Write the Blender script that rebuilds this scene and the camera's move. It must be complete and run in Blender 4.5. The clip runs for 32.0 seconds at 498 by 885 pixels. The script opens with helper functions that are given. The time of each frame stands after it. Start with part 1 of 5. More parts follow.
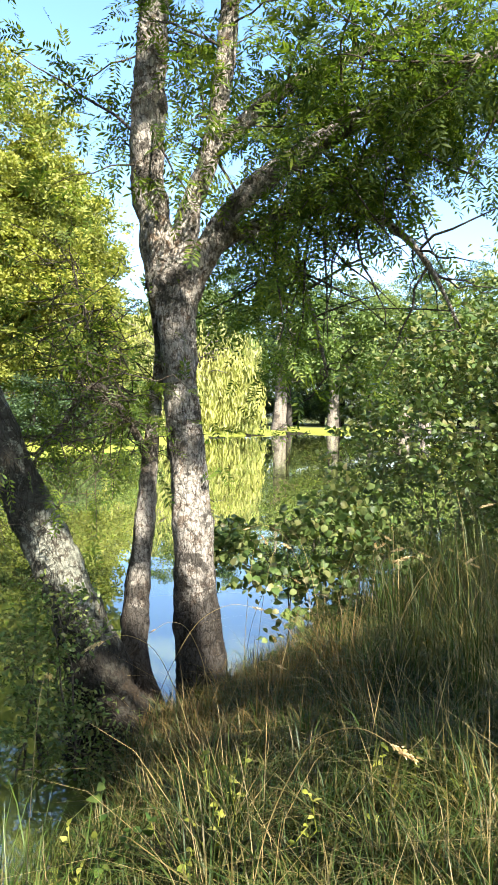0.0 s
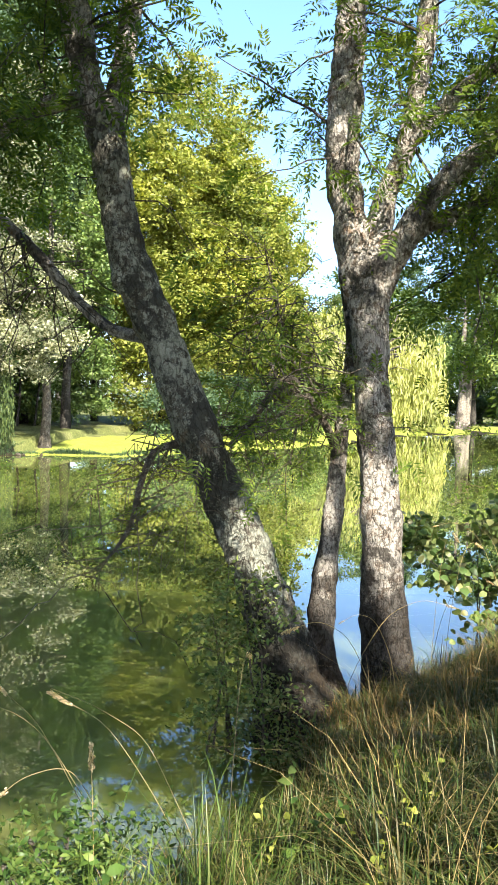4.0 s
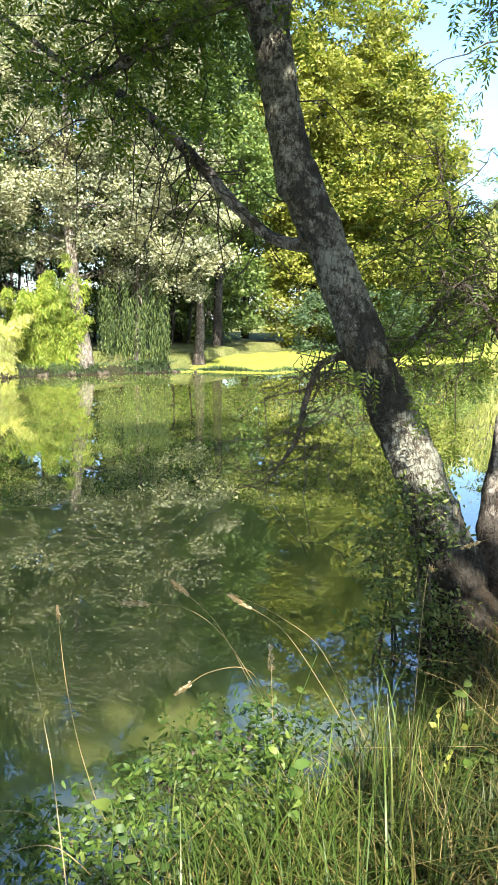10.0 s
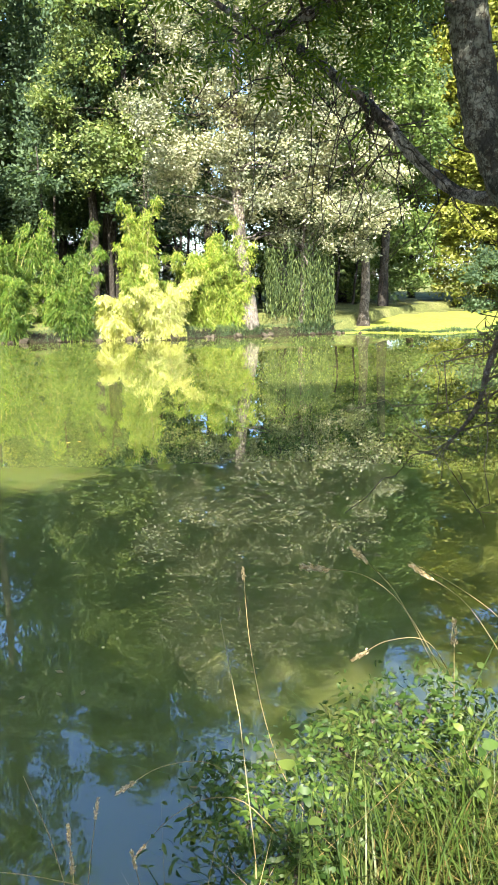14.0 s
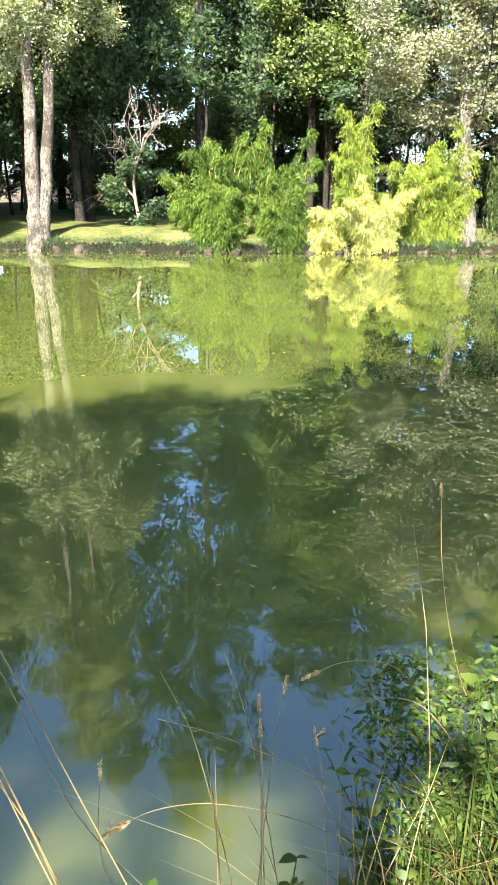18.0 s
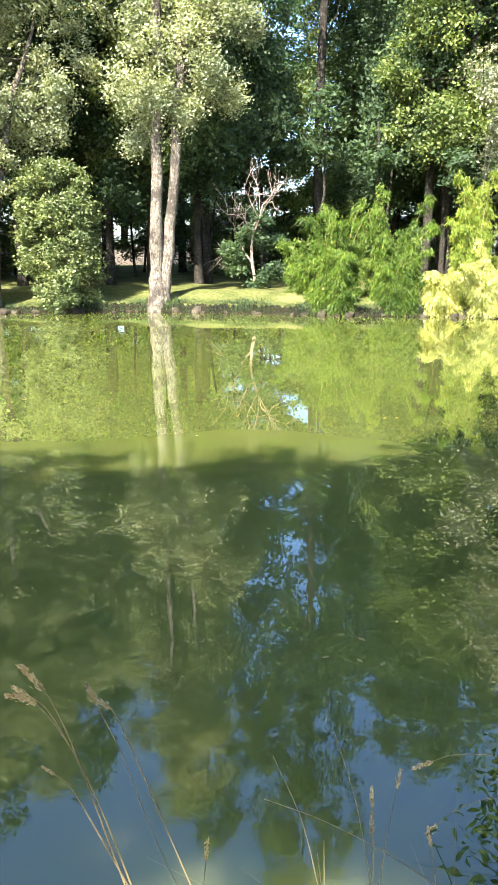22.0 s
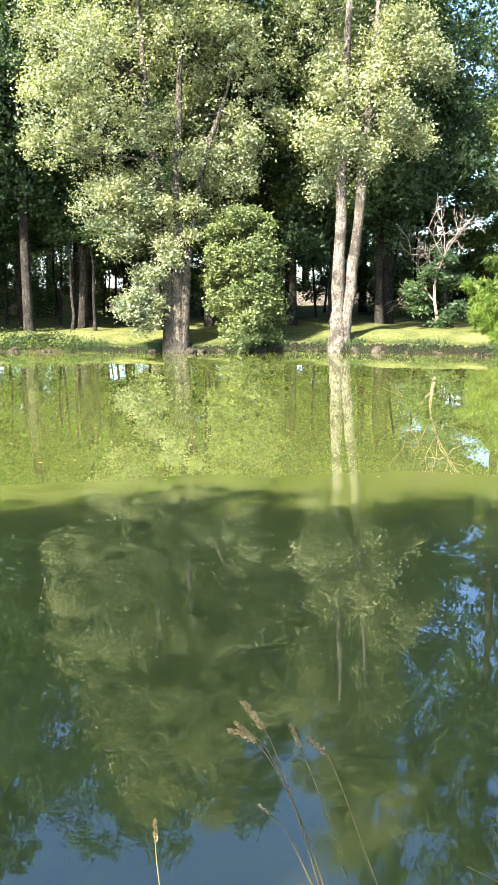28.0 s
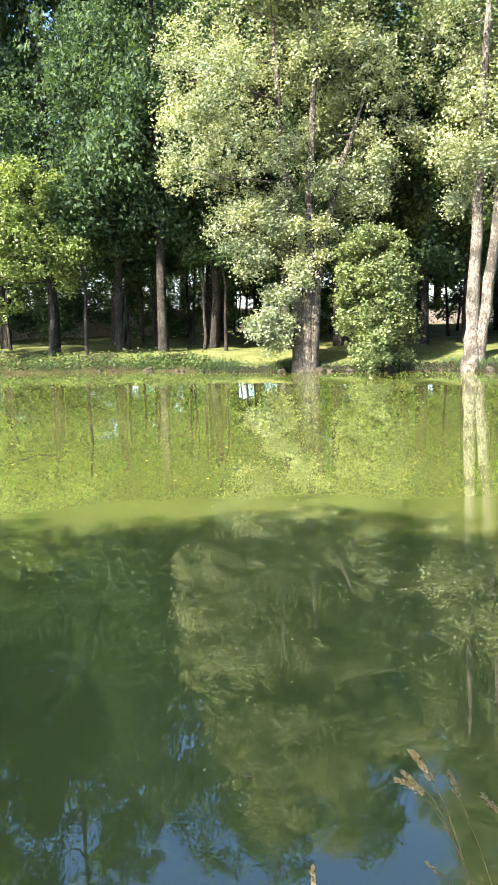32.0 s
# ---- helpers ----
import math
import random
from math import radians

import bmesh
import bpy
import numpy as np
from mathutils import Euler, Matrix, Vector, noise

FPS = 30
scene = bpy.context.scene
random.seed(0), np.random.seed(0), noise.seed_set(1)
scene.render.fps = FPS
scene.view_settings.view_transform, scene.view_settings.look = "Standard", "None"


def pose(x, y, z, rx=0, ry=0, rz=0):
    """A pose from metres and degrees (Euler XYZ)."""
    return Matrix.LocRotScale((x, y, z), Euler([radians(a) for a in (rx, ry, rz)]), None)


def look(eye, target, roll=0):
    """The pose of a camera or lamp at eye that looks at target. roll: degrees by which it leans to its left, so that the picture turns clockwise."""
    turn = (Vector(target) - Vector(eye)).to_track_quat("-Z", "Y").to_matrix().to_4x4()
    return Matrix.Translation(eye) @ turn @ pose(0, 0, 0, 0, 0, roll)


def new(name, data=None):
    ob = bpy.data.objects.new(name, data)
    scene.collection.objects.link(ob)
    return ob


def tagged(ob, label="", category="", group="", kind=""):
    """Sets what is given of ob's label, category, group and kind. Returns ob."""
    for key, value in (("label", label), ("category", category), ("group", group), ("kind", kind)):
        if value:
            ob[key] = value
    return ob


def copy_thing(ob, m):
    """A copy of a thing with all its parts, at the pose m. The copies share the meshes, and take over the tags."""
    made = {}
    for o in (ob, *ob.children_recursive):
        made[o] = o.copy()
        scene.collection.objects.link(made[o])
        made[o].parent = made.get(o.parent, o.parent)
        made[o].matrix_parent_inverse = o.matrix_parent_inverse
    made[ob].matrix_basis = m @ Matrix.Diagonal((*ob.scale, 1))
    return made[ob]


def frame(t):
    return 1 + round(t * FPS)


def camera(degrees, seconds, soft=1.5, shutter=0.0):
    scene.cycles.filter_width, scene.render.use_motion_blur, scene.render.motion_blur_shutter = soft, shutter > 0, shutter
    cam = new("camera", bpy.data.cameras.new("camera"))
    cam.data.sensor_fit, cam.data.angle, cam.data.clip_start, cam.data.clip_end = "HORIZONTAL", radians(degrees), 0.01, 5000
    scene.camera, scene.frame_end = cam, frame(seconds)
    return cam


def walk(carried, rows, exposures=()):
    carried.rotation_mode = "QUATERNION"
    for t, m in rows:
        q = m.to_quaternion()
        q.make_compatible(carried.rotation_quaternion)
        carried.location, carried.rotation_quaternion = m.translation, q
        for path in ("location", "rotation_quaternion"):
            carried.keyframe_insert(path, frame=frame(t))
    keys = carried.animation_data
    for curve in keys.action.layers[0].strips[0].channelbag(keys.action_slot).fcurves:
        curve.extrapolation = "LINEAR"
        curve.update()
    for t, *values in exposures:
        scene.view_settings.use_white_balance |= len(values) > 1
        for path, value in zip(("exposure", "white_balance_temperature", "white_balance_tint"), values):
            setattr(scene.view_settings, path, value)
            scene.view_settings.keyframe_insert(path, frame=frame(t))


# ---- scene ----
cam = camera(35.0, 32.0)
# seconds, eye, yaw, pitch, roll
PATH = [
    (0, 0.000, -0.000, 1.900, -5.64, -2.03, 1.07),
    (0.5, -0.009, -0.011, 1.900, -3.70, -2.19, 1.71),
    (1, -0.019, -0.024, 1.896, -1.39, -2.19, 1.88),
    (1.5, -0.028, -0.034, 1.892, -0.35, -2.19, 1.64),
    (2, -0.037, -0.034, 1.890, 0.31, -2.11, 1.40),
    (2.5, -0.040, -0.027, 1.884, 2.12, -2.14, 1.20),
    (3, -0.049, -0.019, 1.876, 3.83, -2.13, 1.34),
    (3.5, -0.061, -0.013, 1.875, 4.81, -2.17, 1.48),
    (4, -0.071, -0.005, 1.870, 7.22, -2.53, 1.73),
    (4.5, -0.080, 0.002, 1.867, 9.10, -2.99, 1.87),
    (6.5, -0.124, 0.016, 1.869, 11.96, -5.32, 1.81),
    (7, -0.130, 0.018, 1.852, 12.13, -5.38, 1.62),
    (7.5, -0.133, 0.017, 1.848, 12.57, -5.55, 1.76),
    (8, -0.139, 0.017, 1.839, 12.82, -6.58, 1.97),
    (8.5, -0.152, 0.014, 1.840, 14.32, -7.41, 1.70),
    (9, -0.161, 0.012, 1.837, 16.19, -7.79, 1.09),
    (9.5, -0.169, 0.013, 1.838, 16.25, -7.90, 1.00),
    (10, -0.177, 0.015, 1.840, 17.85, -8.77, 0.75),
    (10.5, -0.197, 0.016, 1.844, 19.98, -9.22, 0.79),
    (11, -0.217, 0.019, 1.843, 20.18, -10.69, 0.84),
    (11.5, -0.232, 0.023, 1.840, 22.46, -11.02, 0.33),
    (12, -0.249, 0.025, 1.848, 22.88, -11.29, 0.32),
    (12.5, -0.255, 0.023, 1.850, 25.95, -11.26, -0.22),
    (13, -0.266, 0.021, 1.852, 26.74, -11.19, 0.19),
    (13.5, -0.267, 0.022, 1.849, 28.17, -11.06, 0.02),
    (15.5, -0.264, 0.018, 1.840, 34.26, -14.38, 0.06),
    (16, -0.260, 0.010, 1.836, 36.68, -14.56, 0.75),
    (16.5, -0.255, 0.001, 1.831, 38.87, -16.10, 1.12),
    (17, -0.255, -0.009, 1.827, 41.18, -16.92, 1.03),
    (17.5, -0.258, -0.015, 1.825, 41.80, -17.49, 1.12),
    (18, -0.259, -0.018, 1.826, 44.36, -17.62, 0.36),
    (18.5, -0.264, -0.019, 1.830, 45.66, -17.35, 0.07),
    (19, -0.267, -0.019, 1.834, 46.06, -17.15, 0.26),
    (19.5, -0.270, -0.022, 1.832, 48.71, -17.17, -0.33),
    (20, -0.274, -0.025, 1.844, 49.35, -16.75, -0.14),
    (20.5, -0.276, -0.030, 1.855, 49.26, -16.62, 0.28),
    (21, -0.274, -0.029, 1.871, 49.98, -16.27, 0.25),
    (21.5, -0.271, -0.038, 1.875, 50.86, -15.16, 0.23),
    (22, -0.273, -0.047, 1.881, 52.41, -13.45, 0.30),
    (22.5, -0.274, -0.049, 1.881, 54.47, -13.16, 0.08),
    (23, -0.275, -0.053, 1.883, 54.73, -12.47, 0.11),
    (23.5, -0.278, -0.067, 1.887, 56.26, -11.74, -0.14),
    (24, -0.275, -0.078, 1.894, 57.32, -11.51, -0.43),
    (24.5, -0.275, -0.090, 1.899, 57.66, -11.27, -0.15),
    (25, -0.279, -0.100, 1.901, 60.25, -11.14, -0.14),
    (25.5, -0.285, -0.103, 1.903, 61.90, -10.98, -0.20),
    (27.5, -0.310, -0.126, 1.900, 65.04, -10.72, -0.63),
    (28, -0.315, -0.131, 1.897, 65.18, -10.65, -0.40),
    (28.5, -0.323, -0.136, 1.900, 65.86, -10.67, -0.37),
    (29, -0.332, -0.140, 1.902, 66.67, -10.49, -0.37),
    (29.5, -0.343, -0.143, 1.904, 67.11, -10.49, -0.37),
    (30, -0.356, -0.146, 1.909, 68.64, -10.41, -0.59),
    (30.5, -0.370, -0.156, 1.909, 69.91, -10.35, -0.71),
    (31, -0.377, -0.164, 1.908, 71.73, -9.91, -0.91),
    (31.5, -0.382, -0.173, 1.907, 71.89, -9.16, -0.88),
    (32, -0.388, -0.178, 1.907, 74.41, -9.16, -1.09),
]
walk(cam, [(t, pose(x, y, z, 90 + pitch, 0, yaw) @ pose(0, 0, 0, 0, 0, roll)) for t, x, y, z, yaw, pitch, roll in PATH],
     [(0, 2.34), (2, 2.37), (4, 2.41), (9, 2.43), (13, 2.59), (20, 2.65), (32, 2.68)])

# ---- light ----
SUN_AZ, SUN_EL = radians(153), radians(42)
to_sun = Vector((math.sin(SUN_AZ) * math.cos(SUN_EL), math.cos(SUN_AZ) * math.cos(SUN_EL), math.sin(SUN_EL)))
world = bpy.data.worlds.new("sky")
scene.world = world
world.use_nodes = True
sky = world.node_tree.nodes.new("ShaderNodeTexSky")
sky.sky_type, sky.sun_disc, sky.sun_elevation, sky.sun_rotation = "NISHITA", False, SUN_EL, SUN_AZ
sky.air_density, sky.dust_density, sky.ozone_density = 1.0, 1.8, 3.6
sat = world.node_tree.nodes.new("ShaderNodeHueSaturation")
sat.inputs["Saturation"].default_value = 1.12
sat.inputs["Hue"].default_value = 0.505
world.node_tree.links.new(sky.outputs[0], sat.inputs["Color"])
world.node_tree.links.new(sat.outputs[0], world.node_tree.nodes["Background"].inputs[0])
world.node_tree.nodes["Background"].inputs[1].default_value = 0.116
sun = new("sun", bpy.data.lights.new("sun", "SUN"))
sun.data.energy, sun.data.angle, sun.data.color = 5.0, radians(0.6), (1.0, 0.93, 0.84)
sun.matrix_world = look(to_sun * 60, (0, 0, 0))


# ---- materials ----
def node_mat(name):
    m = bpy.data.materials.new(name)
    m.use_nodes = True
    nt = m.node_tree
    return m, nt, nt.nodes["Principled BSDF"]


def ramp(nt, fac, stops):
    r = nt.nodes.new("ShaderNodeValToRGB")
    while len(r.color_ramp.elements) < len(stops):
        r.color_ramp.elements.new(0.5)
    for e, (p, c) in zip(r.color_ramp.elements, stops):
        e.position, e.color = p, (*c, 1)
    nt.links.new(fac, r.inputs[0])
    return r.outputs[0]


def noise_tex(nt, scale, detail=4, rough=0.6, vec=None):
    n = nt.nodes.new("ShaderNodeTexNoise")
    n.inputs["Scale"].default_value, n.inputs["Detail"].default_value, n.inputs["Roughness"].default_value = scale, detail, rough
    if vec is None:
        vec = nt.nodes.new("ShaderNodeNewGeometry").outputs["Position"]
    nt.links.new(vec, n.inputs["Vector"])
    return n.outputs[0]


def mix_col(nt, fac, a, b, mode="MIX"):
    m = nt.nodes.new("ShaderNodeMix")
    m.data_type, m.blend_type = "RGBA", mode
    for sock, v in ((m.inputs[0], fac), (m.inputs[6], a), (m.inputs[7], b)):
        if isinstance(v, (int, float)):
            sock.default_value = v
        elif isinstance(v, tuple):
            sock.default_value = (*v, 1)
        else:
            nt.links.new(v, sock)
    return m.outputs[2]


def bump(nt, bsdf, height, strength, dist):
    b = nt.nodes.new("ShaderNodeBump")
    b.inputs["Strength"].default_value, b.inputs["Distance"].default_value = strength, dist
    nt.links.new(height, b.inputs["Height"])
    nt.links.new(b.outputs[0], bsdf.inputs["Normal"])


def leaf_mat(name, cols, trans=0.4, rough=0.45, patch=0.6):
    """Leaves: each one its own tint, larger patches of tone, light that shines through."""
    m, nt, b = node_mat(name)
    g = nt.nodes.new("ShaderNodeNewGeometry")
    n = len(cols)
    c = ramp(nt, g.outputs["Random Per Island"], [(i / max(1, n - 1), k) for i, k in enumerate(cols)])
    big = ramp(nt, noise_tex(nt, patch, 2), [(0.3, (0.58, 0.63, 0.64)), (0.7, (1.32, 1.24, 1.05))])
    c = mix_col(nt, 1.0, c, big, "MULTIPLY")
    nt.links.new(c, b.inputs["Base Color"])
    b.inputs["Roughness"].default_value = rough
    b.inputs["Specular IOR Level"].default_value = 0.22
    t = nt.nodes.new("ShaderNodeBsdfTranslucent")
    tc = mix_col(nt, 1.0, c, (1.25, 1.3, 0.55), "MULTIPLY")
    nt.links.new(tc, t.inputs[0])
    mx = nt.nodes.new("ShaderNodeMixShader")
    mx.inputs[0].default_value = trans
    nt.links.new(b.outputs[0], mx.inputs[1])
    nt.links.new(t.outputs[0], mx.inputs[2])
    nt.links.new(mx.outputs[0], nt.nodes["Material Output"].inputs[0])
    return m


def bark_mat(name, dark, light, lichen, lichen_amt, scale, rust=None, foot_h=0.0):
    """Fissured bark: plates parted by cracks, crusts of lichen at two sizes, dark stains, a rusty tinge, a much darker
    foot up to a ragged height.
    """
    m, nt, b = node_mat(name)
    pos = nt.nodes.new("ShaderNodeNewGeometry").outputs["Position"]
    warp = nt.nodes.new("ShaderNodeVectorMath")
    warp.operation = "MULTIPLY_ADD"
    n3 = nt.nodes.new("ShaderNodeTexNoise")
    n3.inputs["Scale"].default_value, n3.inputs["Detail"].default_value = scale * 8, 4
    nt.links.new(pos, n3.inputs["Vector"])
    nt.links.new(n3.outputs[1], warp.inputs[0])
    warp.inputs[1].default_value = (0.05 / scale * 3,) * 3
    nt.links.new(pos, warp.inputs[2])
    mp = nt.nodes.new("ShaderNodeMapping")
    mp.inputs["Scale"].default_value = (1, 1, 0.3)
    nt.links.new(warp.outputs[0], mp.inputs[0])
    vor = nt.nodes.new("ShaderNodeTexVoronoi")
    vor.feature = "DISTANCE_TO_EDGE"
    vor.inputs["Scale"].default_value = scale * 13
    nt.links.new(mp.outputs[0], vor.inputs["Vector"])
    grain = noise_tex(nt, scale * 22, 8, 0.75, mp.outputs[0])
    hgt = nt.nodes.new("ShaderNodeMath")
    hgt.operation = "MULTIPLY_ADD"
    nt.links.new(ramp(nt, vor.outputs["Distance"], [(0.0, (0, 0, 0)), (0.14, (1, 1, 1))]), hgt.inputs[0])
    hgt.inputs[1].default_value = 0.3
    nt.links.new(grain, hgt.inputs[2])
    fis = hgt.outputs[0]
    c = ramp(nt, fis, [(0.4, dark), (0.62, tuple(0.5 * (p + q) for p, q in zip(dark, light))), (0.9, light)])
    for sc, amt in ((2.6, 0.75), (9.0, 0.9)):
        pat = noise_tex(nt, scale * sc, 8, 0.78)
        f = ramp(nt, pat, [(0.58 - lichen_amt * 0.2, (0, 0, 0)), (0.61 - lichen_amt * 0.2, (amt, amt, amt))])
        c = mix_col(nt, f, c, mix_col(nt, ramp(nt, fis, [(0.45, (0, 0, 0)), (0.8, (1, 1, 1))]), tuple(0.35 * k for k in lichen), lichen))
    blot = noise_tex(nt, scale * 1.3, 8, 0.75)
    c = mix_col(nt, ramp(nt, blot, [(0.51, (0, 0, 0)), (0.56, (0.85, 0.85, 0.85))]), c, dark)
    if rust:
        c = mix_col(nt, ramp(nt, noise_tex(nt, scale * 1.0, 6, 0.7), [(0.58, (0, 0, 0)), (0.68, (0.65, 0.65, 0.65))]), c, rust)
    # near-black brown towards the trunk's foot, with a ragged upper edge
    if foot_h:
        sep = nt.nodes.new("ShaderNodeSeparateXYZ")
        nt.links.new(pos, sep.inputs[0])
        lim = nt.nodes.new("ShaderNodeMath")
        lim.operation = "MULTIPLY_ADD"
        nt.links.new(noise_tex(nt, 5, 6, 0.7), lim.inputs[0])
        lim.inputs[1].default_value = 0.5
        third = nt.nodes.new("ShaderNodeMath")
        third.operation = "DIVIDE"
        third.inputs[1].default_value = 3.0
        nt.links.new(sep.outputs[2], third.inputs[0])
        nt.links.new(third.outputs[0], lim.inputs[2])
        foot_col = mix_col(nt, ramp(nt, grain, [(0.4, (0, 0, 0)), (0.7, (1, 1, 1))]), (0.005, 0.0045, 0.003), (0.02, 0.013, 0.007))
        c = mix_col(nt, ramp(nt, lim.outputs[0], [(0.0, (0.9, 0.9, 0.9)), (foot_h / 3 + 0.21, (0.85, 0.85, 0.85)), (foot_h / 3 + 0.3, (0, 0, 0))]), c, foot_col)
    nt.links.new(c, b.inputs["Base Color"])
    b.inputs["Roughness"].default_value = 0.92
    b.inputs["Specular IOR Level"].default_value = 0.2
    bump(nt, b, fis, 1.0, 0.075 / scale)
    return m


def soil_mat(name, cols, scale, rel=0.03):
    m, nt, b = node_mat(name)
    c = ramp(nt, noise_tex(nt, scale, 6, 0.7), [(0.3 + 0.4 * i / (len(cols) - 1), k) for i, k in enumerate(cols)])
    fine = noise_tex(nt, scale * 14, 3, 0.6)
    c = mix_col(nt, 1.0, c, ramp(nt, fine, [(0.3, (0.6, 0.6, 0.6)), (0.7, (1.3, 1.3, 1.25))]), "MULTIPLY")
    nt.links.new(c, b.inputs["Base Color"])
    b.inputs["Roughness"].default_value = 0.95
    b.inputs["Specular IOR Level"].default_value = 0.1
    bump(nt, b, fine, 0.8, rel)
    return m


def water_mat():
    m, nt, b = node_mat("pond_water")
    c = ramp(nt, noise_tex(nt, 0.16, 5, 0.55), [(0.3, (0.061, 0.075, 0.015)), (0.7, (0.077, 0.089, 0.022))])
    nt.links.new(c, b.inputs["Base Color"])
    b.inputs["Roughness"].default_value, b.inputs["IOR"].default_value = 0.0, 1.52
    b.inputs["Specular IOR Level"].default_value = 1.0
    pos = nt.nodes.new("ShaderNodeNewGeometry").outputs["Position"]
    fine = noise_tex(nt, 5.0, 2, 0.4, pos)
    big = noise_tex(nt, 0.9, 2, 0.5, pos)
    add = nt.nodes.new("ShaderNodeMath")
    add.operation = "MULTIPLY_ADD"
    add.inputs[1].default_value = 4.0
    nt.links.new(big, add.inputs[0])
    nt.links.new(fine, add.inputs[2])
    bump(nt, b, add.outputs[0], 0.014, 0.008)
    b.subsurface_method = "BURLEY"
    b.inputs["Subsurface Weight"].default_value, b.inputs["Subsurface Scale"].default_value = 1.0, 0.6
    b.inputs["Subsurface Radius"].default_value = (0.8, 1.0, 0.5)
    return m


WATER = water_mat()
SOIL = soil_mat("bank_soil", [(0.02, 0.016, 0.009), (0.042, 0.034, 0.016), (0.04, 0.046, 0.015)], 2.5)
LAWN = soil_mat("lawn", [(0.05, 0.061, 0.018), (0.094, 0.104, 0.032), (0.158, 0.151, 0.065)], 0.8)
WEED = soil_mat("pond_weed", [(0.13, 0.16, 0.022), (0.19, 0.215, 0.035), (0.16, 0.18, 0.035)], 0.7)
# pond bed; its near-black also paints the shade under the far bank's edge
MUD_SHADE = soil_mat("pond_bed_bank_shade", [(0.008, 0.008, 0.005), (0.024, 0.021, 0.011)], 1.0)
ASH_BARK = bark_mat("ash_bark", (0.02, 0.016, 0.011), (0.19, 0.15, 0.11), (0.4, 0.37, 0.31), 0.5, 2.5, (0.17, 0.085, 0.03), 0.9)
LEANING_BARK = bark_mat("leaning_bark", (0.018, 0.016, 0.011), (0.1, 0.088, 0.062), (0.27, 0.275, 0.21), 0.45, 2.3, (0.14, 0.08, 0.025), 0.75)
TWIG_BARK = bark_mat("twig_bark", (0.03, 0.025, 0.018), (0.1, 0.08, 0.055), (0.2, 0.19, 0.15), 0.2, 4)
PALE_BARK = bark_mat("pale_bark", (0.045, 0.037, 0.028), (0.18, 0.15, 0.115), (0.29, 0.26, 0.21), 0.4, 0.9)
GREY_BARK = bark_mat("grey_bark", (0.03, 0.025, 0.018), (0.12, 0.1, 0.075), (0.2, 0.18, 0.14), 0.3, 1.1)
DARK_BARK = bark_mat("dark_bark", (0.016, 0.014, 0.011), (0.05, 0.043, 0.034), (0.09, 0.083, 0.066), 0.3, 1)
ASH_LEAF = leaf_mat("ash_leaf", [(0.041, 0.077, 0.018), (0.086, 0.135, 0.023), (0.162, 0.207, 0.032)], 0.55, 0.55, 0.9)
SILVER_LEAF = leaf_mat("silver_leaf", [(0.1, 0.12, 0.065), (0.17, 0.185, 0.11), (0.25, 0.26, 0.17), (0.36, 0.36, 0.27)], 0.25, 0.6)
OLIVE_LEAF = leaf_mat("olive_leaf", [(0.14, 0.17, 0.09), (0.22, 0.25, 0.15), (0.28, 0.31, 0.2), (0.37, 0.39, 0.27)], 0.35, 0.6)
WOOD_LEAF = leaf_mat("wood_leaf", [(0.035, 0.068, 0.038), (0.062, 0.105, 0.056), (0.1, 0.15, 0.078)], 0.45, 0.6, 0.35)
LAUREL_LEAF = leaf_mat("laurel_leaf", [(0.06, 0.088, 0.035), (0.12, 0.155, 0.06), (0.23, 0.27, 0.13)], 0.25, 0.4, 0.8)
GREEN_LEAF = leaf_mat("green_leaf", [(0.05, 0.088, 0.025), (0.085, 0.135, 0.037), (0.15, 0.2, 0.065)], 0.35, 0.45, 0.5)
YELLOW_LEAF = leaf_mat("yellow_leaf", [(0.1, 0.13, 0.022), (0.18, 0.205, 0.036), (0.28, 0.285, 0.075)], 0.4, 0.5, 0.3)
BAMBOO_LEAF = leaf_mat("bamboo_leaf", [(0.043, 0.094, 0.014), (0.079, 0.151, 0.021), (0.188, 0.231, 0.051)], 0.4, 0.4, 0.8)
# cream tone paints the highlights on the low front bamboo clumps
HIGHLIGHT_BAMBOO = leaf_mat("highlight_bamboo_leaf", [(0.246, 0.295, 0.041), (0.426, 0.443, 0.131), (0.59, 0.558, 0.295)], 0.35, 0.4, 1.2)
LIGHT_LEAF = leaf_mat("light_leaf", [(0.08, 0.125, 0.04), (0.13, 0.18, 0.06), (0.22, 0.26, 0.11)], 0.4, 0.45, 0.6)
BROWN_GRASS = leaf_mat("brown_grass", [(0.06, 0.07, 0.018), (0.14, 0.09, 0.032), (0.24, 0.16, 0.07)], 0.35, 0.5, 2.0)
DEAD_BARK = bark_mat("dead_bark", (0.2, 0.15, 0.11), (0.42, 0.33, 0.26), (0.5, 0.44, 0.36), 0.4, 1)
GOLD_BAMBOO = leaf_mat("gold_bamboo_leaf", [(0.096, 0.176, 0.02), (0.184, 0.264, 0.032), (0.36, 0.368, 0.104)], 0.4, 0.4, 0.8)
WILLOW_LEAF = leaf_mat("willow_leaf", [(0.221, 0.255, 0.068), (0.323, 0.34, 0.111), (0.408, 0.399, 0.17)], 0.35, 0.5, 0.2)
DARK_WILLOW = leaf_mat("dark_willow_leaf", [(0.031, 0.056, 0.019), (0.056, 0.087, 0.031), (0.124, 0.161, 0.050)], 0.3, 0.5, 0.6)
SHRUB_LEAF = leaf_mat("shrub_leaf", [(0.05, 0.086, 0.027), (0.085, 0.135, 0.038), (0.165, 0.205, 0.07), (0.15, 0.145, 0.06)], 0.35, 0.4, 1.0)
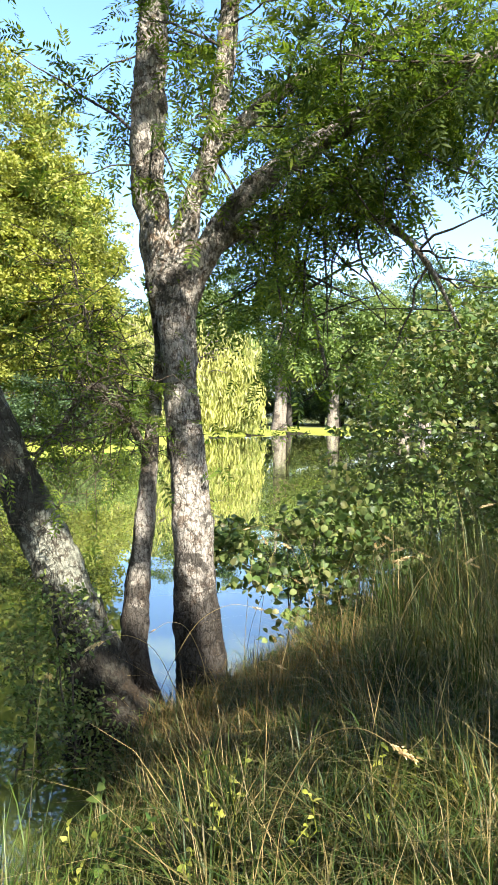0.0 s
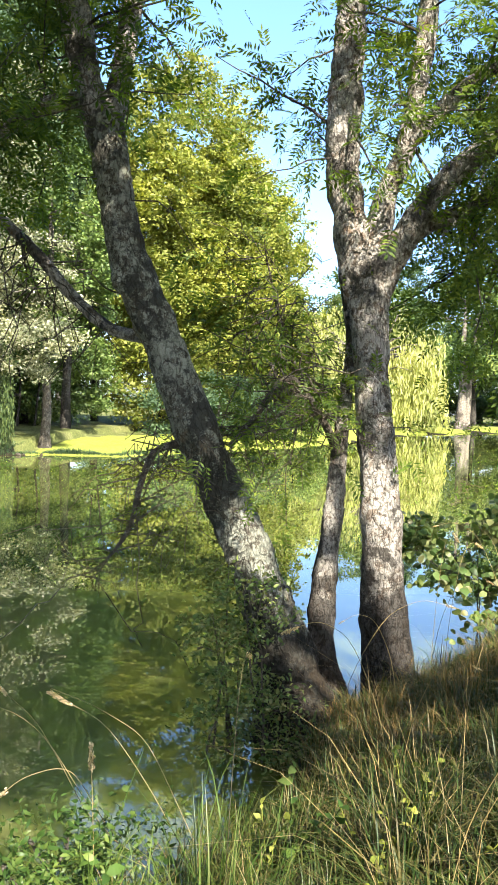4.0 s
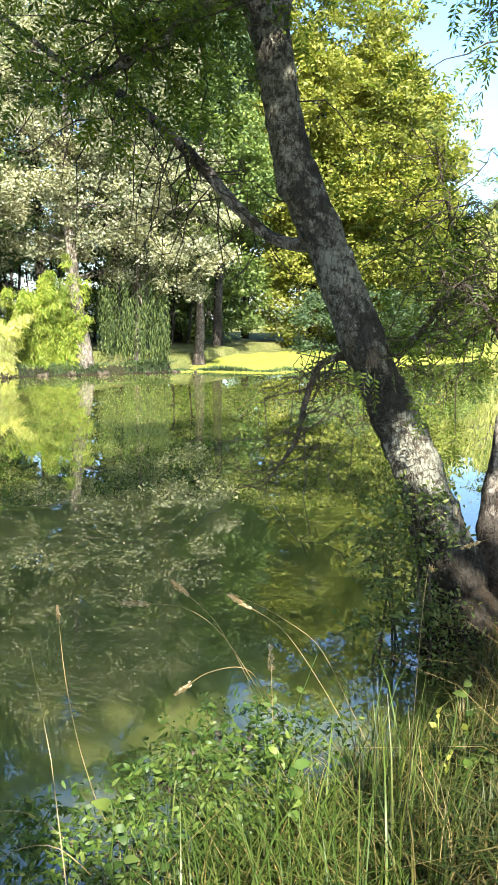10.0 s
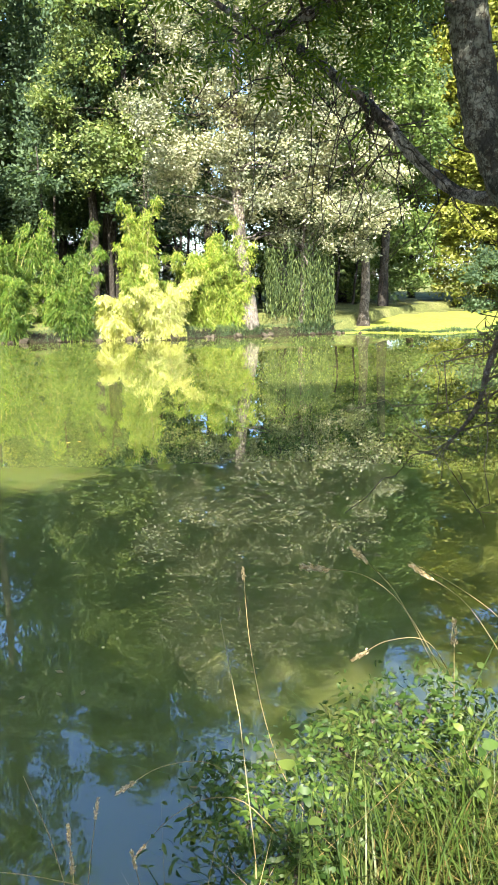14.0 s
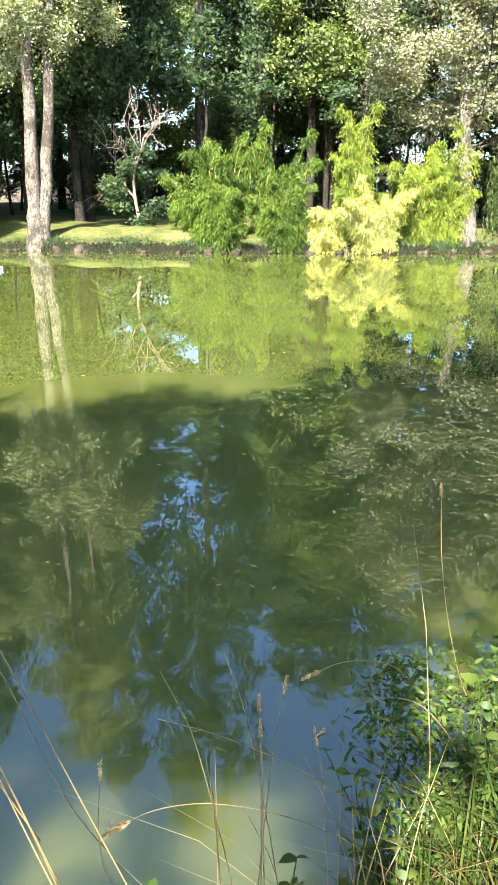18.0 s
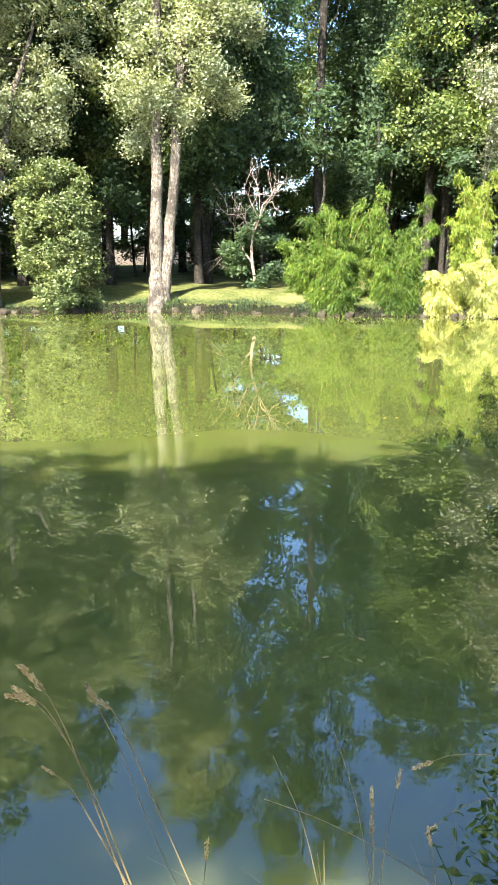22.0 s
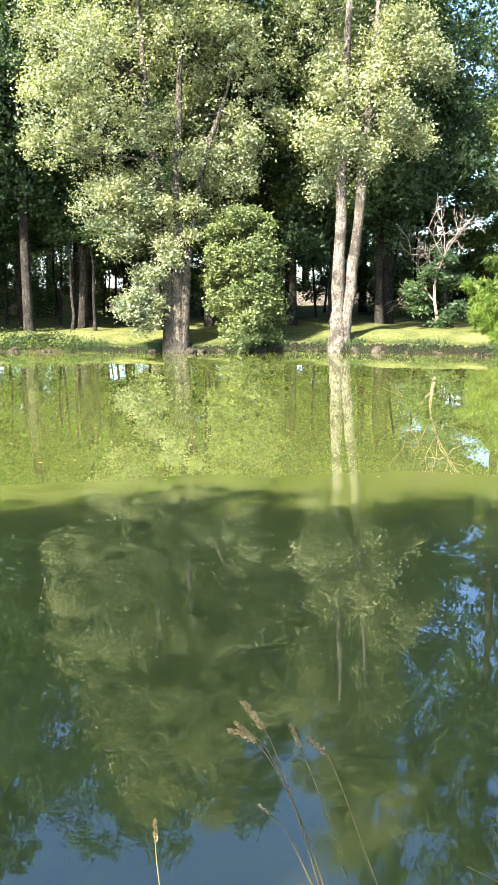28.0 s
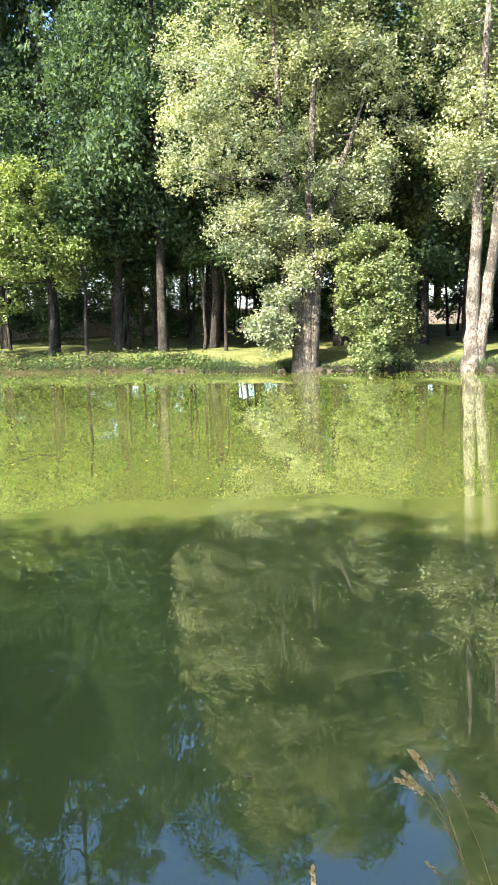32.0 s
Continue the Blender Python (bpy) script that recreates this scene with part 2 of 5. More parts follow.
WEED_LEAF = leaf_mat("weed_leaf", [(0.03, 0.065, 0.013), (0.055, 0.1, 0.02), (0.11, 0.15, 0.035)], 0.35, 0.45, 2.5)
GRASS = leaf_mat("grass_blade", [(0.018, 0.04, 0.009), (0.035, 0.062, 0.013), (0.06, 0.08, 0.02), (0.09, 0.085, 0.027), (0.15, 0.12, 0.05)], 0.35, 0.45, 1.5)
LIT_GRASS = leaf_mat("lit_grass_blade", [(0.035, 0.07, 0.014), (0.065, 0.105, 0.02), (0.12, 0.14, 0.04)], 0.4, 0.4, 2.5)
DRY = leaf_mat("dry_stalk", [(0.217, 0.159, 0.072), (0.326, 0.260, 0.138)], 0.3, 0.6, 3)
SEED = leaf_mat("seed_head", [(0.36, 0.25, 0.14), (0.5, 0.38, 0.23), (0.62, 0.52, 0.36)], 0.3, 0.7, 5)


# ---- mesh helpers ----
class Geo:
    """Collects tubes and faces for one mesh."""

    def __init__(self):
        self.v, self.f = [], []

    def tube(self, path, radii, sides=8, rough=0.0, seed=0):
        path = np.array(path, float)
        radii = np.array(radii, float)
        g = np.random.default_rng(seed)
        tang = np.gradient(path, axis=0)
        tang /= np.linalg.norm(tang, axis=1)[:, None] + 1e-9
        side = np.cross(tang, (0.31, 0.95, 0.05) if abs(tang[0][2]) > 0.5 else (0.1, 0.05, 1))
        side /= np.linalg.norm(side, axis=1)[:, None] + 1e-9
        other = np.cross(tang, side)
        a = np.arange(sides) * 2 * np.pi / sides
        ring = side[:, None, :] * np.cos(a)[None, :, None] + other[:, None, :] * np.sin(a)[None, :, None]
        r = radii[:, None] * (1 + rough * g.normal(size=(len(path), sides)))
        base = len(self.v)
        pts = (path[:, None, :] + ring * r[:, :, None]).reshape(-1, 3)
        self.v.extend(map(tuple, pts))
        for i in range(len(path) - 1):
            for j in range(sides):
                k = (j + 1) % sides
                self.f.append((base + i * sides + j, base + i * sides + k, base + (i + 1) * sides + k, base + (i + 1) * sides + j))
        self.f.append(tuple(base + (len(path) - 1) * sides + j for j in range(sides)))
        return self

    def box(self, x0, y0, z0, x1, y1, z1):
        b = len(self.v)
        self.v += [(x, y, z) for z in (z0, z1) for x, y in ((x0, y0), (x1, y0), (x1, y1), (x0, y1))]
        self.f += [tuple(b + i for i in q) for q in ((3, 2, 1, 0), (4, 5, 6, 7), (0, 1, 5, 4), (1, 2, 6, 5), (2, 3, 7, 6), (3, 0, 4, 7))]
        return self

    def mesh(self, name, smooth=True):
        me = bpy.data.meshes.new(name)
        me.from_pydata(self.v, [], self.f)
        me.polygons.foreach_set("use_smooth", [smooth] * len(me.polygons))
        return me


def quads(name, v, k):
    """A mesh of loose quads strips: v is (n, k, 3), with k corners in pairs along each strip, or four for a single leaf."""
    n = len(v)
    me = bpy.data.meshes.new(name)
    me.vertices.add(n * k)
    me.vertices.foreach_set("co", np.asarray(v, np.float32).ravel())
    if k == 4:
        q = np.array([[0, 1, 2, 3]])
    else:
        q = np.array([[i, i + 1, i + 3, i + 2] for i in range(0, k - 2, 2)])
    idx = (np.arange(n)[:, None, None] * k + q[None]).reshape(-1)
    m = n * len(q)
    me.loops.add(m * 4)
    me.loops.foreach_set("vertex_index", idx.astype(np.int32))
    me.polygons.add(m)
    me.polygons.foreach_set("loop_start", np.arange(m, dtype=np.int32) * 4)
    me.update(calc_edges=True)
    return me


def part(name, me, material, parent=None, label=""):
    if isinstance(me, Geo):
        me = me.mesh(name)
    if not me.materials:
        me.materials.append(material)
    ob = new(name, me)
    if parent is not None:
        ob.parent = parent
    return tagged(ob, label)


def thing(name, label, category, group="", at=(0, 0, 0)):
    e = new(name)
    e.location = at
    e.empty_display_size = 0.1
    return tagged(e, label, category, group)


def unit(a):
    return a / (np.linalg.norm(a, axis=-1, keepdims=True) + 1e-9)


def leaves(name, pts, size, g, ratio=0.5, up=0.5, droop=0.0, axis=None, fine=False):
    """One leaf at each point: a folded diamond, mostly facing up."""
    n = len(pts)
    ax = unit(g.normal(size=(n, 3)) * (1, 1, 0.6) + (0, 0, -droop)) if axis is None else unit(axis + g.normal(size=(n, 3)) * 0.25)
    nor = unit(g.normal(size=(n, 3)) + (0, 0, up))
    sd = unit(np.cross(ax, nor))
    nor = np.cross(sd, ax)
    s = size * g.uniform(0.6, 1.3, (n, 1))
    if fine:
        rows = []
        for u, w, h in ((0, 0.12, 0), (0.28, 0.92, 0.05), (0.65, 0.86, 0.03), (1.0, 0.08, -0.1)):
            c = pts + ax * s * u + nor * s * h
            rows += [c - sd * s * ratio * w * 0.5 + nor * s * 0.06 * w, c + sd * s * ratio * w * 0.5 + nor * s * 0.06 * w]
        return quads(name, np.stack(rows, 1), 8)
    v = np.stack([pts, pts + ax * s * 0.45 + sd * s * ratio * 0.5 + nor * s * 0.08, pts + ax * s, pts + ax * s * 0.45 - sd * s * ratio * 0.5 + nor * s * 0.08], 1)
    return quads(name, v, 4)


def pinnate(name, pts, out, g, length=0.2, pairs=5):
    """Compound leaves of an ash: a stalk of leaflet pairs with one at the end, hanging a little."""
    n = len(pts)
    ax = unit(out + g.normal(size=(n, 3)) * 0.55 + (0, 0, -0.25))
    nor = unit(g.normal(size=(n, 3)) * 0.5 + (0, 0, 1))
    sd = unit(np.cross(ax, nor))
    nor = np.cross(sd, ax)
    ln = length * g.uniform(0.7, 1.25, (n, 1))
    vs = []
    spec = [(0.22 + 0.62 * i / (pairs - 1), s) for i in range(pairs) for s in (1, -1)] + [(0.9, 0)]
    for u, s in spec:
        o = pts + ax * ln * u - (0, 0, 1) * ln * 0.25 * u * u
        d = unit(ax * (0.55 if s else 1) + sd * s * 0.9 + g.normal(size=(n, 3)) * 0.12)
        w = unit(np.cross(d, nor))
        k = ln * 0.34
        vs.append(np.stack([o, o + d * k * 0.5 + w * k * 0.15, o + d * k - nor * k * 0.1, o + d * k * 0.5 - w * k * 0.15], 1))
    w = ln * 0.008
    vs.append(np.stack([pts - sd * w, pts + sd * w, pts + ax * ln * 0.95 + sd * w * 0.4 - (0, 0, 1) * ln * 0.2, pts + ax * ln * 0.95 - sd * w * 0.4 - (0, 0, 1) * ln * 0.2], 1))
    return quads(name, np.concatenate(vs), 4)


def lobe_points(lobes, clumps, per, spread, g, shell=0.55, boss=0.3, tall=0.8, per_boss=9):
    """Leaf points of a crown: ellipsoids (x, y, z, rx, ry, rz) carry bosses, bosses carry clumps on their outer and upper side,
    and clumps carry leaves. Also each boss's middle."""
    lobes = np.array(lobes, float)
    vol = (lobes[:, 3] * lobes[:, 4] * lobes[:, 5]) ** 0.72
    nb = max(6, clumps // per_boss)
    which = g.choice(len(lobes), nb, p=vol / vol.sum())
    d = unit(g.normal(size=(nb, 3)))
    r = g.uniform(shell ** 3, 1, (nb, 1)) ** (1 / 3)
    mid = lobes[which, :3] + d * r * lobes[which, 3:]
    br = boss * lobes[which, 3:].min(1) * g.uniform(0.6, 1.5, nb)
    k = g.integers(nb, size=clumps)
    e = unit(g.normal(size=(clumps, 3)) + d[k] * 0.7 + (0, 0, 0.5))
    c = mid[k] + e * (br[k] * g.uniform(0.6, 1.05, clumps))[:, None] * (1.15, 1.15, tall)
    p = c[:, None] + g.normal(size=(clumps, per, 3)) * (spread * g.uniform(0.4, 1.1, (clumps, 1, 1))) * (1, 1, tall * 0.7)
    return p.reshape(-1, 3), mid


def bend(a, b, n, wob, g):
    """A wandering line from a to b."""
    a, b = np.array(a, float), np.array(b, float)
    t = np.linspace(0, 1, n)[:, None]
    off = np.cumsum(g.normal(size=(n, 3)), 0) * wob
    off -= off[0] + (off[-1] - off[0]) * t
    return a + (b - a) * t + off


def leafy_tree(name, label, base, stems, lobes, leaf, bark, clumps, per, spread, size, seed, group="", ratio=0.55, twigs=40, droop=0.2, category="tree", shell=0.55, joined=True, boss=0.3, fine=False, tall=0.8, per_boss=9):
    """stems: lists of (x, y, z, r) from the ground up, in metres from base. lobes likewise."""
    g = np.random.default_rng(seed)
    top = thing(name, label, category, group, base)
    tips = []
    for i, st in enumerate(stems):
        st = np.array(st, float)
        pts = np.concatenate([bend(st[k, :3], st[k + 1, :3], 5, 0.012 * np.linalg.norm(st[k + 1, :3] - st[k, :3]), g)[: 4 if k < len(st) - 2 else 5] for k in range(len(st) - 1)])
        t0 = np.linspace(0, len(st) - 1, len(pts))
        rad = np.interp(t0, np.arange(len(st)), st[:, 3])
        rad[0] *= 1.35
        part("trunk", Geo().tube(pts, rad, 10, 0.05, seed + i), bark, top)
        tips += [(p, r) for p, r in zip(pts[len(pts) // 3:], rad[len(pts) // 3:])]
    p, mid = lobe_points(lobes, clumps, per, spread, g, shell, boss, tall, per_boss)
    limbs = Geo()
    tp = np.array([q for q, _ in tips])
    for m in mid[:: max(1, len(mid) // twigs)][:twigs]:
        cand = np.where(tp[:, 2] < m[2] + 0.3)[0]
        if not len(cand):
            continue
        k = cand[np.argmin(np.linalg.norm((tp[cand] - m) * (1, 1, 0.7), axis=1))]
        ln = np.linalg.norm(tp[k] - m)
        one = Geo().tube(bend(tp[k], m, 6, 0.05 * ln, g), np.linspace(min(tips[k][1] * 0.5, 0.02 + 0.012 * ln), 0.008, 6), 5)
        if joined:
            limbs.f += [tuple(i + len(limbs.v) for i in q) for q in one.f]
            limbs.v += one.v
        else:
            part("limb", one, bark, top)
    if limbs.v:
        tagged(part("branchwork", limbs, bark, top), kind="stuff")
    tagged(part("crown", leaves("crown", p, size, g, ratio, 0.5, droop, fine=fine), leaf, top), kind="stuff")
    return top


# ---- ground and water ----
NEAR_BANK = [(45, 30), (22, 17), (9, 11.5), (4, 9), (1.6, 6.8), (0.75, 5.6), (0.3, 5.05), (-0.22, 4.5), (-0.3, 4.0), (-0.28, 3.45), (-0.5, 2.9), (-0.95, 2.3), (-1.2, 1.8), (-1.15, 1.3), (-1.0, 0.7), (-0.95, 0), (-1.3, -1.5), (-2.2, -5), (-4, -14), (-9, -40)]
FAR_BANK = [(-45, -42), (-34, -16), (-30.5, -2), (-28.6, 3.6), (-27, 6), (-25.3, 8.7), (-24.4, 11), (-23.2, 13.4), (-20.5, 15.6), (-18.0, 17.6), (-16.2, 19.8), (-14.6, 21.4), (-13.4, 22.9), (-12, 24.6), (-10.8, 26.6), (-8.0, 27), (-5.4, 33.5), (-3.0, 37.5), (0, 47), (3, 60), (8.5, 71), (17, 86), (60, 96), (75, 60)]
POND = np.array(NEAR_BANK + FAR_BANK, float)


def shore(x, y):
    """Signed distance to the shoreline: plus on land, minus in the pond; and whether the near bank is the nearest."""
    a, b = POND, np.roll(POND, -1, 0)
    best = np.full(x.shape, 1e9)
    near = np.zeros(x.shape, bool)
    inside = np.zeros(x.shape, bool)
    for i in range(len(a)):
        d = b[i] - a[i]
        t = np.clip(((x - a[i, 0]) * d[0] + (y - a[i, 1]) * d[1]) / (d @ d), 0, 1)
        r = np.hypot(x - a[i, 0] - t * d[0], y - a[i, 1] - t * d[1])
        near = np.where(r < best, i < len(NEAR_BANK) - 1, near)
        best = np.minimum(best, r)
        hit = ((a[i, 1] > y) != (b[i, 1] > y)) & (x < d[0] * (y - a[i, 1]) / (d[1] + 1e-12) + a[i, 0])
        inside ^= hit
    return np.where(inside, -best, best), near


def height(x, y):
    x, y = np.asarray(x, float), np.asarray(y, float)
    d, near = shore(x, y)
    rough = 0.05 * np.sin(x * 2.3 + y * 1.1) * np.sin(y * 1.9 - x * 0.7) * np.clip(d, 0, 1)
    mine = 0.12 * np.clip(d / 0.12, 0, 1) + 0.42 * np.clip(d / 1.6, 0, 1) ** 0.8 + 0.03 * np.clip(d - 1.6, 0, 20)
    weedy = (x > -11.5) & (y > 24)
    far = np.where(weedy, 0.08 * np.clip(d, 0, 5) + 0.04, np.where(y < 11, 0.14, 0.22) * np.clip(d / 0.22, 0, 1) + 0.42 * np.clip(d / 1.9, 0, 1) ** 0.9 + 0.012 * np.clip(d - 2.5, 0, 60))
    land = np.where(near, mine, far) + rough
    return np.where(d < 0, np.maximum(-0.9, d * 0.9 - 0.03), land)


def axis_steps(lo, hi, fine, far):
    mid = np.arange(lo, hi, fine)
    out, s, p = [], fine, hi
    while p < far:
        out.append(p)
        s *= 1.16
        p += min(s, 60)
    out.append(far)
    neg, s, p = [], fine, lo
    while p > -far:
        s *= 1.16
        p -= min(s, 60)
        neg.append(max(p, -far))
    return np.array(neg[::-1] + list(mid) + out)


def build_ground():
    xs = np.unique(np.concatenate([axis_steps(-3, 5, 0.16, 900), np.arange(-34, -10, 0.12), np.arange(-10, -3, 0.25)]))
    ys = np.unique(np.concatenate([axis_steps(-1, 9, 0.16, 900), np.arange(9, 28, 0.12), np.arange(28, 30, 0.25), np.arange(30, 45, 0.5)]))
    X, Y = np.meshgrid(xs, ys)
    Z = height(X, Y)
    nx, ny = len(xs), len(ys)
    i = (np.arange(ny - 1)[:, None] * nx + np.arange(nx - 1)[None]).ravel()
    me = bpy.data.meshes.new("ground")
    me.from_pydata(np.stack([X, Y, Z], -1).reshape(-1, 3).tolist(), [], np.stack([i, i + 1, i + nx + 1, i + nx], 1).tolist())
    for m in (SOIL, LAWN, WEED, MUD_SHADE):
        me.materials.append(m)
    cx, cy = ((X[:-1, :-1] + X[1:, 1:]) / 2).ravel(), ((Y[:-1, :-1] + Y[1:, 1:]) / 2).ravel()
    d, near = shore(cx, cy)
    weedy = (cx > -11.2) & (cx < 30) & (cy > 25) & (d < 5)
    # far bank: dark edge strip, and soil below y 5.5, paint its shade
    me.polygons.foreach_set("material_index", np.where(d < -0.1, 3, np.where(near | ((d < 1.4 + 0.5 * np.sin(cx * 2.9 + cy)) & (cy < 5.5) & (cy > -30)), 0, np.where((d < 0.22) & ~weedy, 3, np.where(weedy, 2, 1)))).astype(np.int32))
    me.polygons.foreach_set("use_smooth", [True] * len(me.polygons))
    return tagged(new("ground", me), "grassy earth banks and lawn round the pond", "ground", kind="structure")


build_ground()
wg = Geo()
wg.v = [(-90, -60, 0), (110, -60, 0), (110, 130, 0), (-90, 130, 0)]
wg.f = [(0, 1, 2, 3)]
tagged(part("water", wg, WATER), "still murky green pond water with reflections", "water", kind="structure")

# ---- the ashes on the near bank ----
G = np.random.default_rng(7)


def bulge(q, sides, seed):
    """A dense bark surface round a line of (x, y, z, r): ribs along the stem, swellings and pits."""
    g = np.random.default_rng(seed)
    n = max(8, int(np.linalg.norm(np.diff(q[:, :3], axis=0), axis=1).sum() / 0.022))
    t = np.linspace(0, len(q) - 1, n)
    q = np.stack([np.interp(t, np.arange(len(q)), q[:, i]) for i in range(4)], 1)
    geo = Geo().tube(q[:, :3], q[:, 3], sides)
    ring = np.array(geo.v).reshape(n, sides, 3)
    out = unit(ring - q[:, None, :3])
    a = np.arange(sides) * 2 * np.pi / sides
    rib = sum(w * np.sin(k * a[None] + ph + 2.5 * np.sin(t[:, None] * fr)) for k, w, ph, fr in ((3, 0.045, g.uniform(0, 6), 0.25), (5, 0.03, g.uniform(0, 6), 0.4), (11, 0.022, g.uniform(0, 6), 0.8), (17, 0.02, g.uniform(0, 6), 1.1)))
    amp = np.array([[noise.noise(Vector(p) * 9) * 0.07 + noise.noise(Vector(p) * 26) * 0.06 for p in row] for row in ring])
    ring = ring + out * (q[:, 3][:, None] * (rib + amp))[:, :, None]
    geo.v = list(map(tuple, ring.reshape(-1, 3)))
    return geo


def limb(top, pts, name="limb", bark=ASH_BARK, sides=10, rough=0.05, seed=1, wob=0.01):
    """A trunk or limb through (x, y, z, r) points, smoothed, with knots and bulges."""
    p = np.array(pts, float)
    n = (len(p) - 1) * 6 + 1
    t = np.linspace(0, len(p) - 1, n)
    k = np.clip(t.astype(int), 0, len(p) - 2)
    u = (t - k)[:, None]
    a, b, c, d = p[np.maximum(k - 1, 0)], p[k], p[k + 1], p[np.minimum(k + 2, len(p) - 1)]
    q = 0.5 * (2 * b + (c - a) * u + (2 * a - 5 * b + 4 * c - d) * u * u + (3 * b - a - 3 * c + d) * u ** 3)
    g = np.random.default_rng(seed)
    q[1:-1, :3] += g.normal(size=(n - 2, 3)) * wob * q[1:-1, 3:4]
    q[:, 3] *= 1 + 0.04 * g.normal(size=n)
    if sides >= 14:
        part(name, bulge(q * (1, 1, 1, 0.88), sides * 2, seed), bark, top)
    else:
        part(name, Geo().tube(q[:, :3], np.maximum(q[:, 3], 0.003), sides, rough, seed), bark, top)
    return q


def twigs_from(top, curves, count, length, g, name="twig", bark=TWIG_BARK, curl=0.25, lo=0.2, down=0.2, rad=0.008):
    """Thin side twigs along limbs; gives their points for leaves."""
    ends, dirs = [], []
    for _ in range(count):
        q = curves[g.integers(len(curves))]
        k = g.integers(int(len(q) * lo), len(q))
        d = unit(g.normal(size=3) * (1, 1, 0.7) + (0, 0, -down))
        ln = length * g.uniform(0.4, 1.4)
        a = q[k, :3]
        line = bend(a, a + d * ln - np.array((0, 0, down * ln * 0.5)), 7, curl * 0.09, g)
        part(name, Geo().tube(line, np.linspace(min(q[k, 3] * 0.6, rad * (0.5 + ln)), 0.002, 7), 4), bark, top)
        for i in range(2, 7):
            ends.append(line[i])
            dirs.append(line[i] - line[i - 1])
    return np.array(ends), unit(np.array(dirs))


def ash_leaves(top, ends, dirs, n, g, box=None, length=0.2, spread=0.16):
    k = g.integers(len(ends), size=n)
    p = ends[k] + g.normal(size=(n, 3)) * spread
    tagged(part("foliage", pinnate("foliage", p, dirs[k] + g.normal(size=(n, 3)) * 0.4, g, length), ASH_LEAF, top), kind="stuff")


def high_crown(top, lobes, seed):
    g = np.random.default_rng(seed)
    p, _ = lobe_points(lobes, 200, 14, 0.3, g, 0.3, 0.4)
    tagged(part("high_foliage", pinnate("high_foliage", p, g.normal(size=p.shape), g, 0.2), ASH_LEAF, top), kind="stuff")


def straight_ash():
    top = thing("ash_tree", "forked ash tree with lichen-mottled grey trunk at the water's edge", "tree", "ashes on the bank")
    limb(top, [(0.26, 4.83, -0.05, 0.27), (0.23, 4.84, 0.12, 0.205), (0.18, 4.86, 0.69, 0.155), (0.14, 4.86, 1.14, 0.137), (0.1, 4.87, 1.66, 0.129), (0.05, 4.88, 2.08, 0.118), (0.02, 4.89, 2.5, 0.138), (0.01, 4.9, 2.72, 0.15)], "trunk", sides=20, rough=0.025, seed=3)
    c = []
    c.append(limb(top, [(-0.0, 4.9, 2.5, 0.13), (-0.11, 4.91, 3.01, 0.12), (-0.17, 4.93, 3.39, 0.117), (-0.17, 4.94, 3.83, 0.114), (-0.15, 4.95, 4.22, 0.106), (-0.13, 4.97, 4.63, 0.1), (-0.1, 4.98, 5.29, 0.07), (-0.08, 5.0, 6.14, 0.055), (0.1, 5.1, 7.6, 0.03), (0.2, 5.0, 8.8, 0.01)], sides=14, seed=4))
    c.append(limb(top, [(0.03, 4.9, 2.6, 0.106), (0.09, 4.93, 3.13, 0.073), (0.22, 4.96, 3.52, 0.067), (0.29, 4.99, 4.02, 0.062), (0.33, 5.02, 4.49, 0.061), (0.36, 5.05, 5.2, 0.052), (0.42, 5.08, 6.09, 0.042), (0.7, 5.3, 7.4, 0.02), (0.9, 5.4, 8.2, 0.01)], seed=5))
    c.append(limb(top, [(0.06, 4.9, 2.62, 0.107), (0.31, 4.8, 3.07, 0.081), (0.56, 4.69, 3.32, 0.074), (0.87, 4.55, 3.5, 0.067), (1.19, 4.39, 3.65, 0.059), (1.45, 4.22, 3.73, 0.052), (1.71, 4.03, 3.84, 0.048), (2.03, 3.78, 3.97, 0.041), (2.39, 3.45, 3.98, 0.03), (3.0, 3.1, 4.2, 0.012)], sides=14, seed=6))
    c.append(limb(top, [(0.2, 4.88, 2.9, 0.061), (0.5, 4.96, 3.08, 0.04), (0.79, 5.0, 3.18, 0.037), (1.12, 5.02, 3.23, 0.034), (1.42, 5.02, 3.11, 0.027), (1.65, 5.04, 2.89, 0.019), (1.9, 5.1, 2.5, 0.008)], seed=7))
    c.append(limb(top, [(0.22, 4.94, 3.5, 0.056), (0.46, 5.06, 3.78, 0.054), (0.76, 5.15, 4.05, 0.048), (1.07, 5.23, 4.24, 0.042), (1.45, 5.27, 4.47, 0.035), (2.01, 5.23, 4.78, 0.027), (2.8, 5.4, 5.3, 0.012)], seed=8))
    c.append(limb(top, [(0.5, 4.95, 3.06, 0.03), (0.8, 5.3, 2.9, 0.024), (1.0, 5.6, 2.6, 0.018), (1.15, 5.8, 2.2, 0.01)], seed=9))
    c.append(limb(top, [(0.42, 4.92, 2.98, 0.05), (0.7, 4.98, 3.2, 0.042), (1.15, 4.95, 3.48, 0.038), (1.5, 4.9, 3.75, 0.034), (1.8, 4.83, 4.0, 0.028), (2.25, 4.7, 4.3, 0.02), (2.9, 4.6, 4.7, 0.008)], seed=10))
    g = np.random.default_rng(11)
    e, d = twigs_from(top, c + [c[2], c[4], c[6]], 270, 0.75, g, lo=0.25)
    keep = (e[:, 0] < 0.9) | (e[:, 2] > 3.2) | (g.uniform(size=len(e)) < 0.15)
    ash_leaves(top, e[keep], d[keep], 6800, g, length=0.15, spread=0.1)
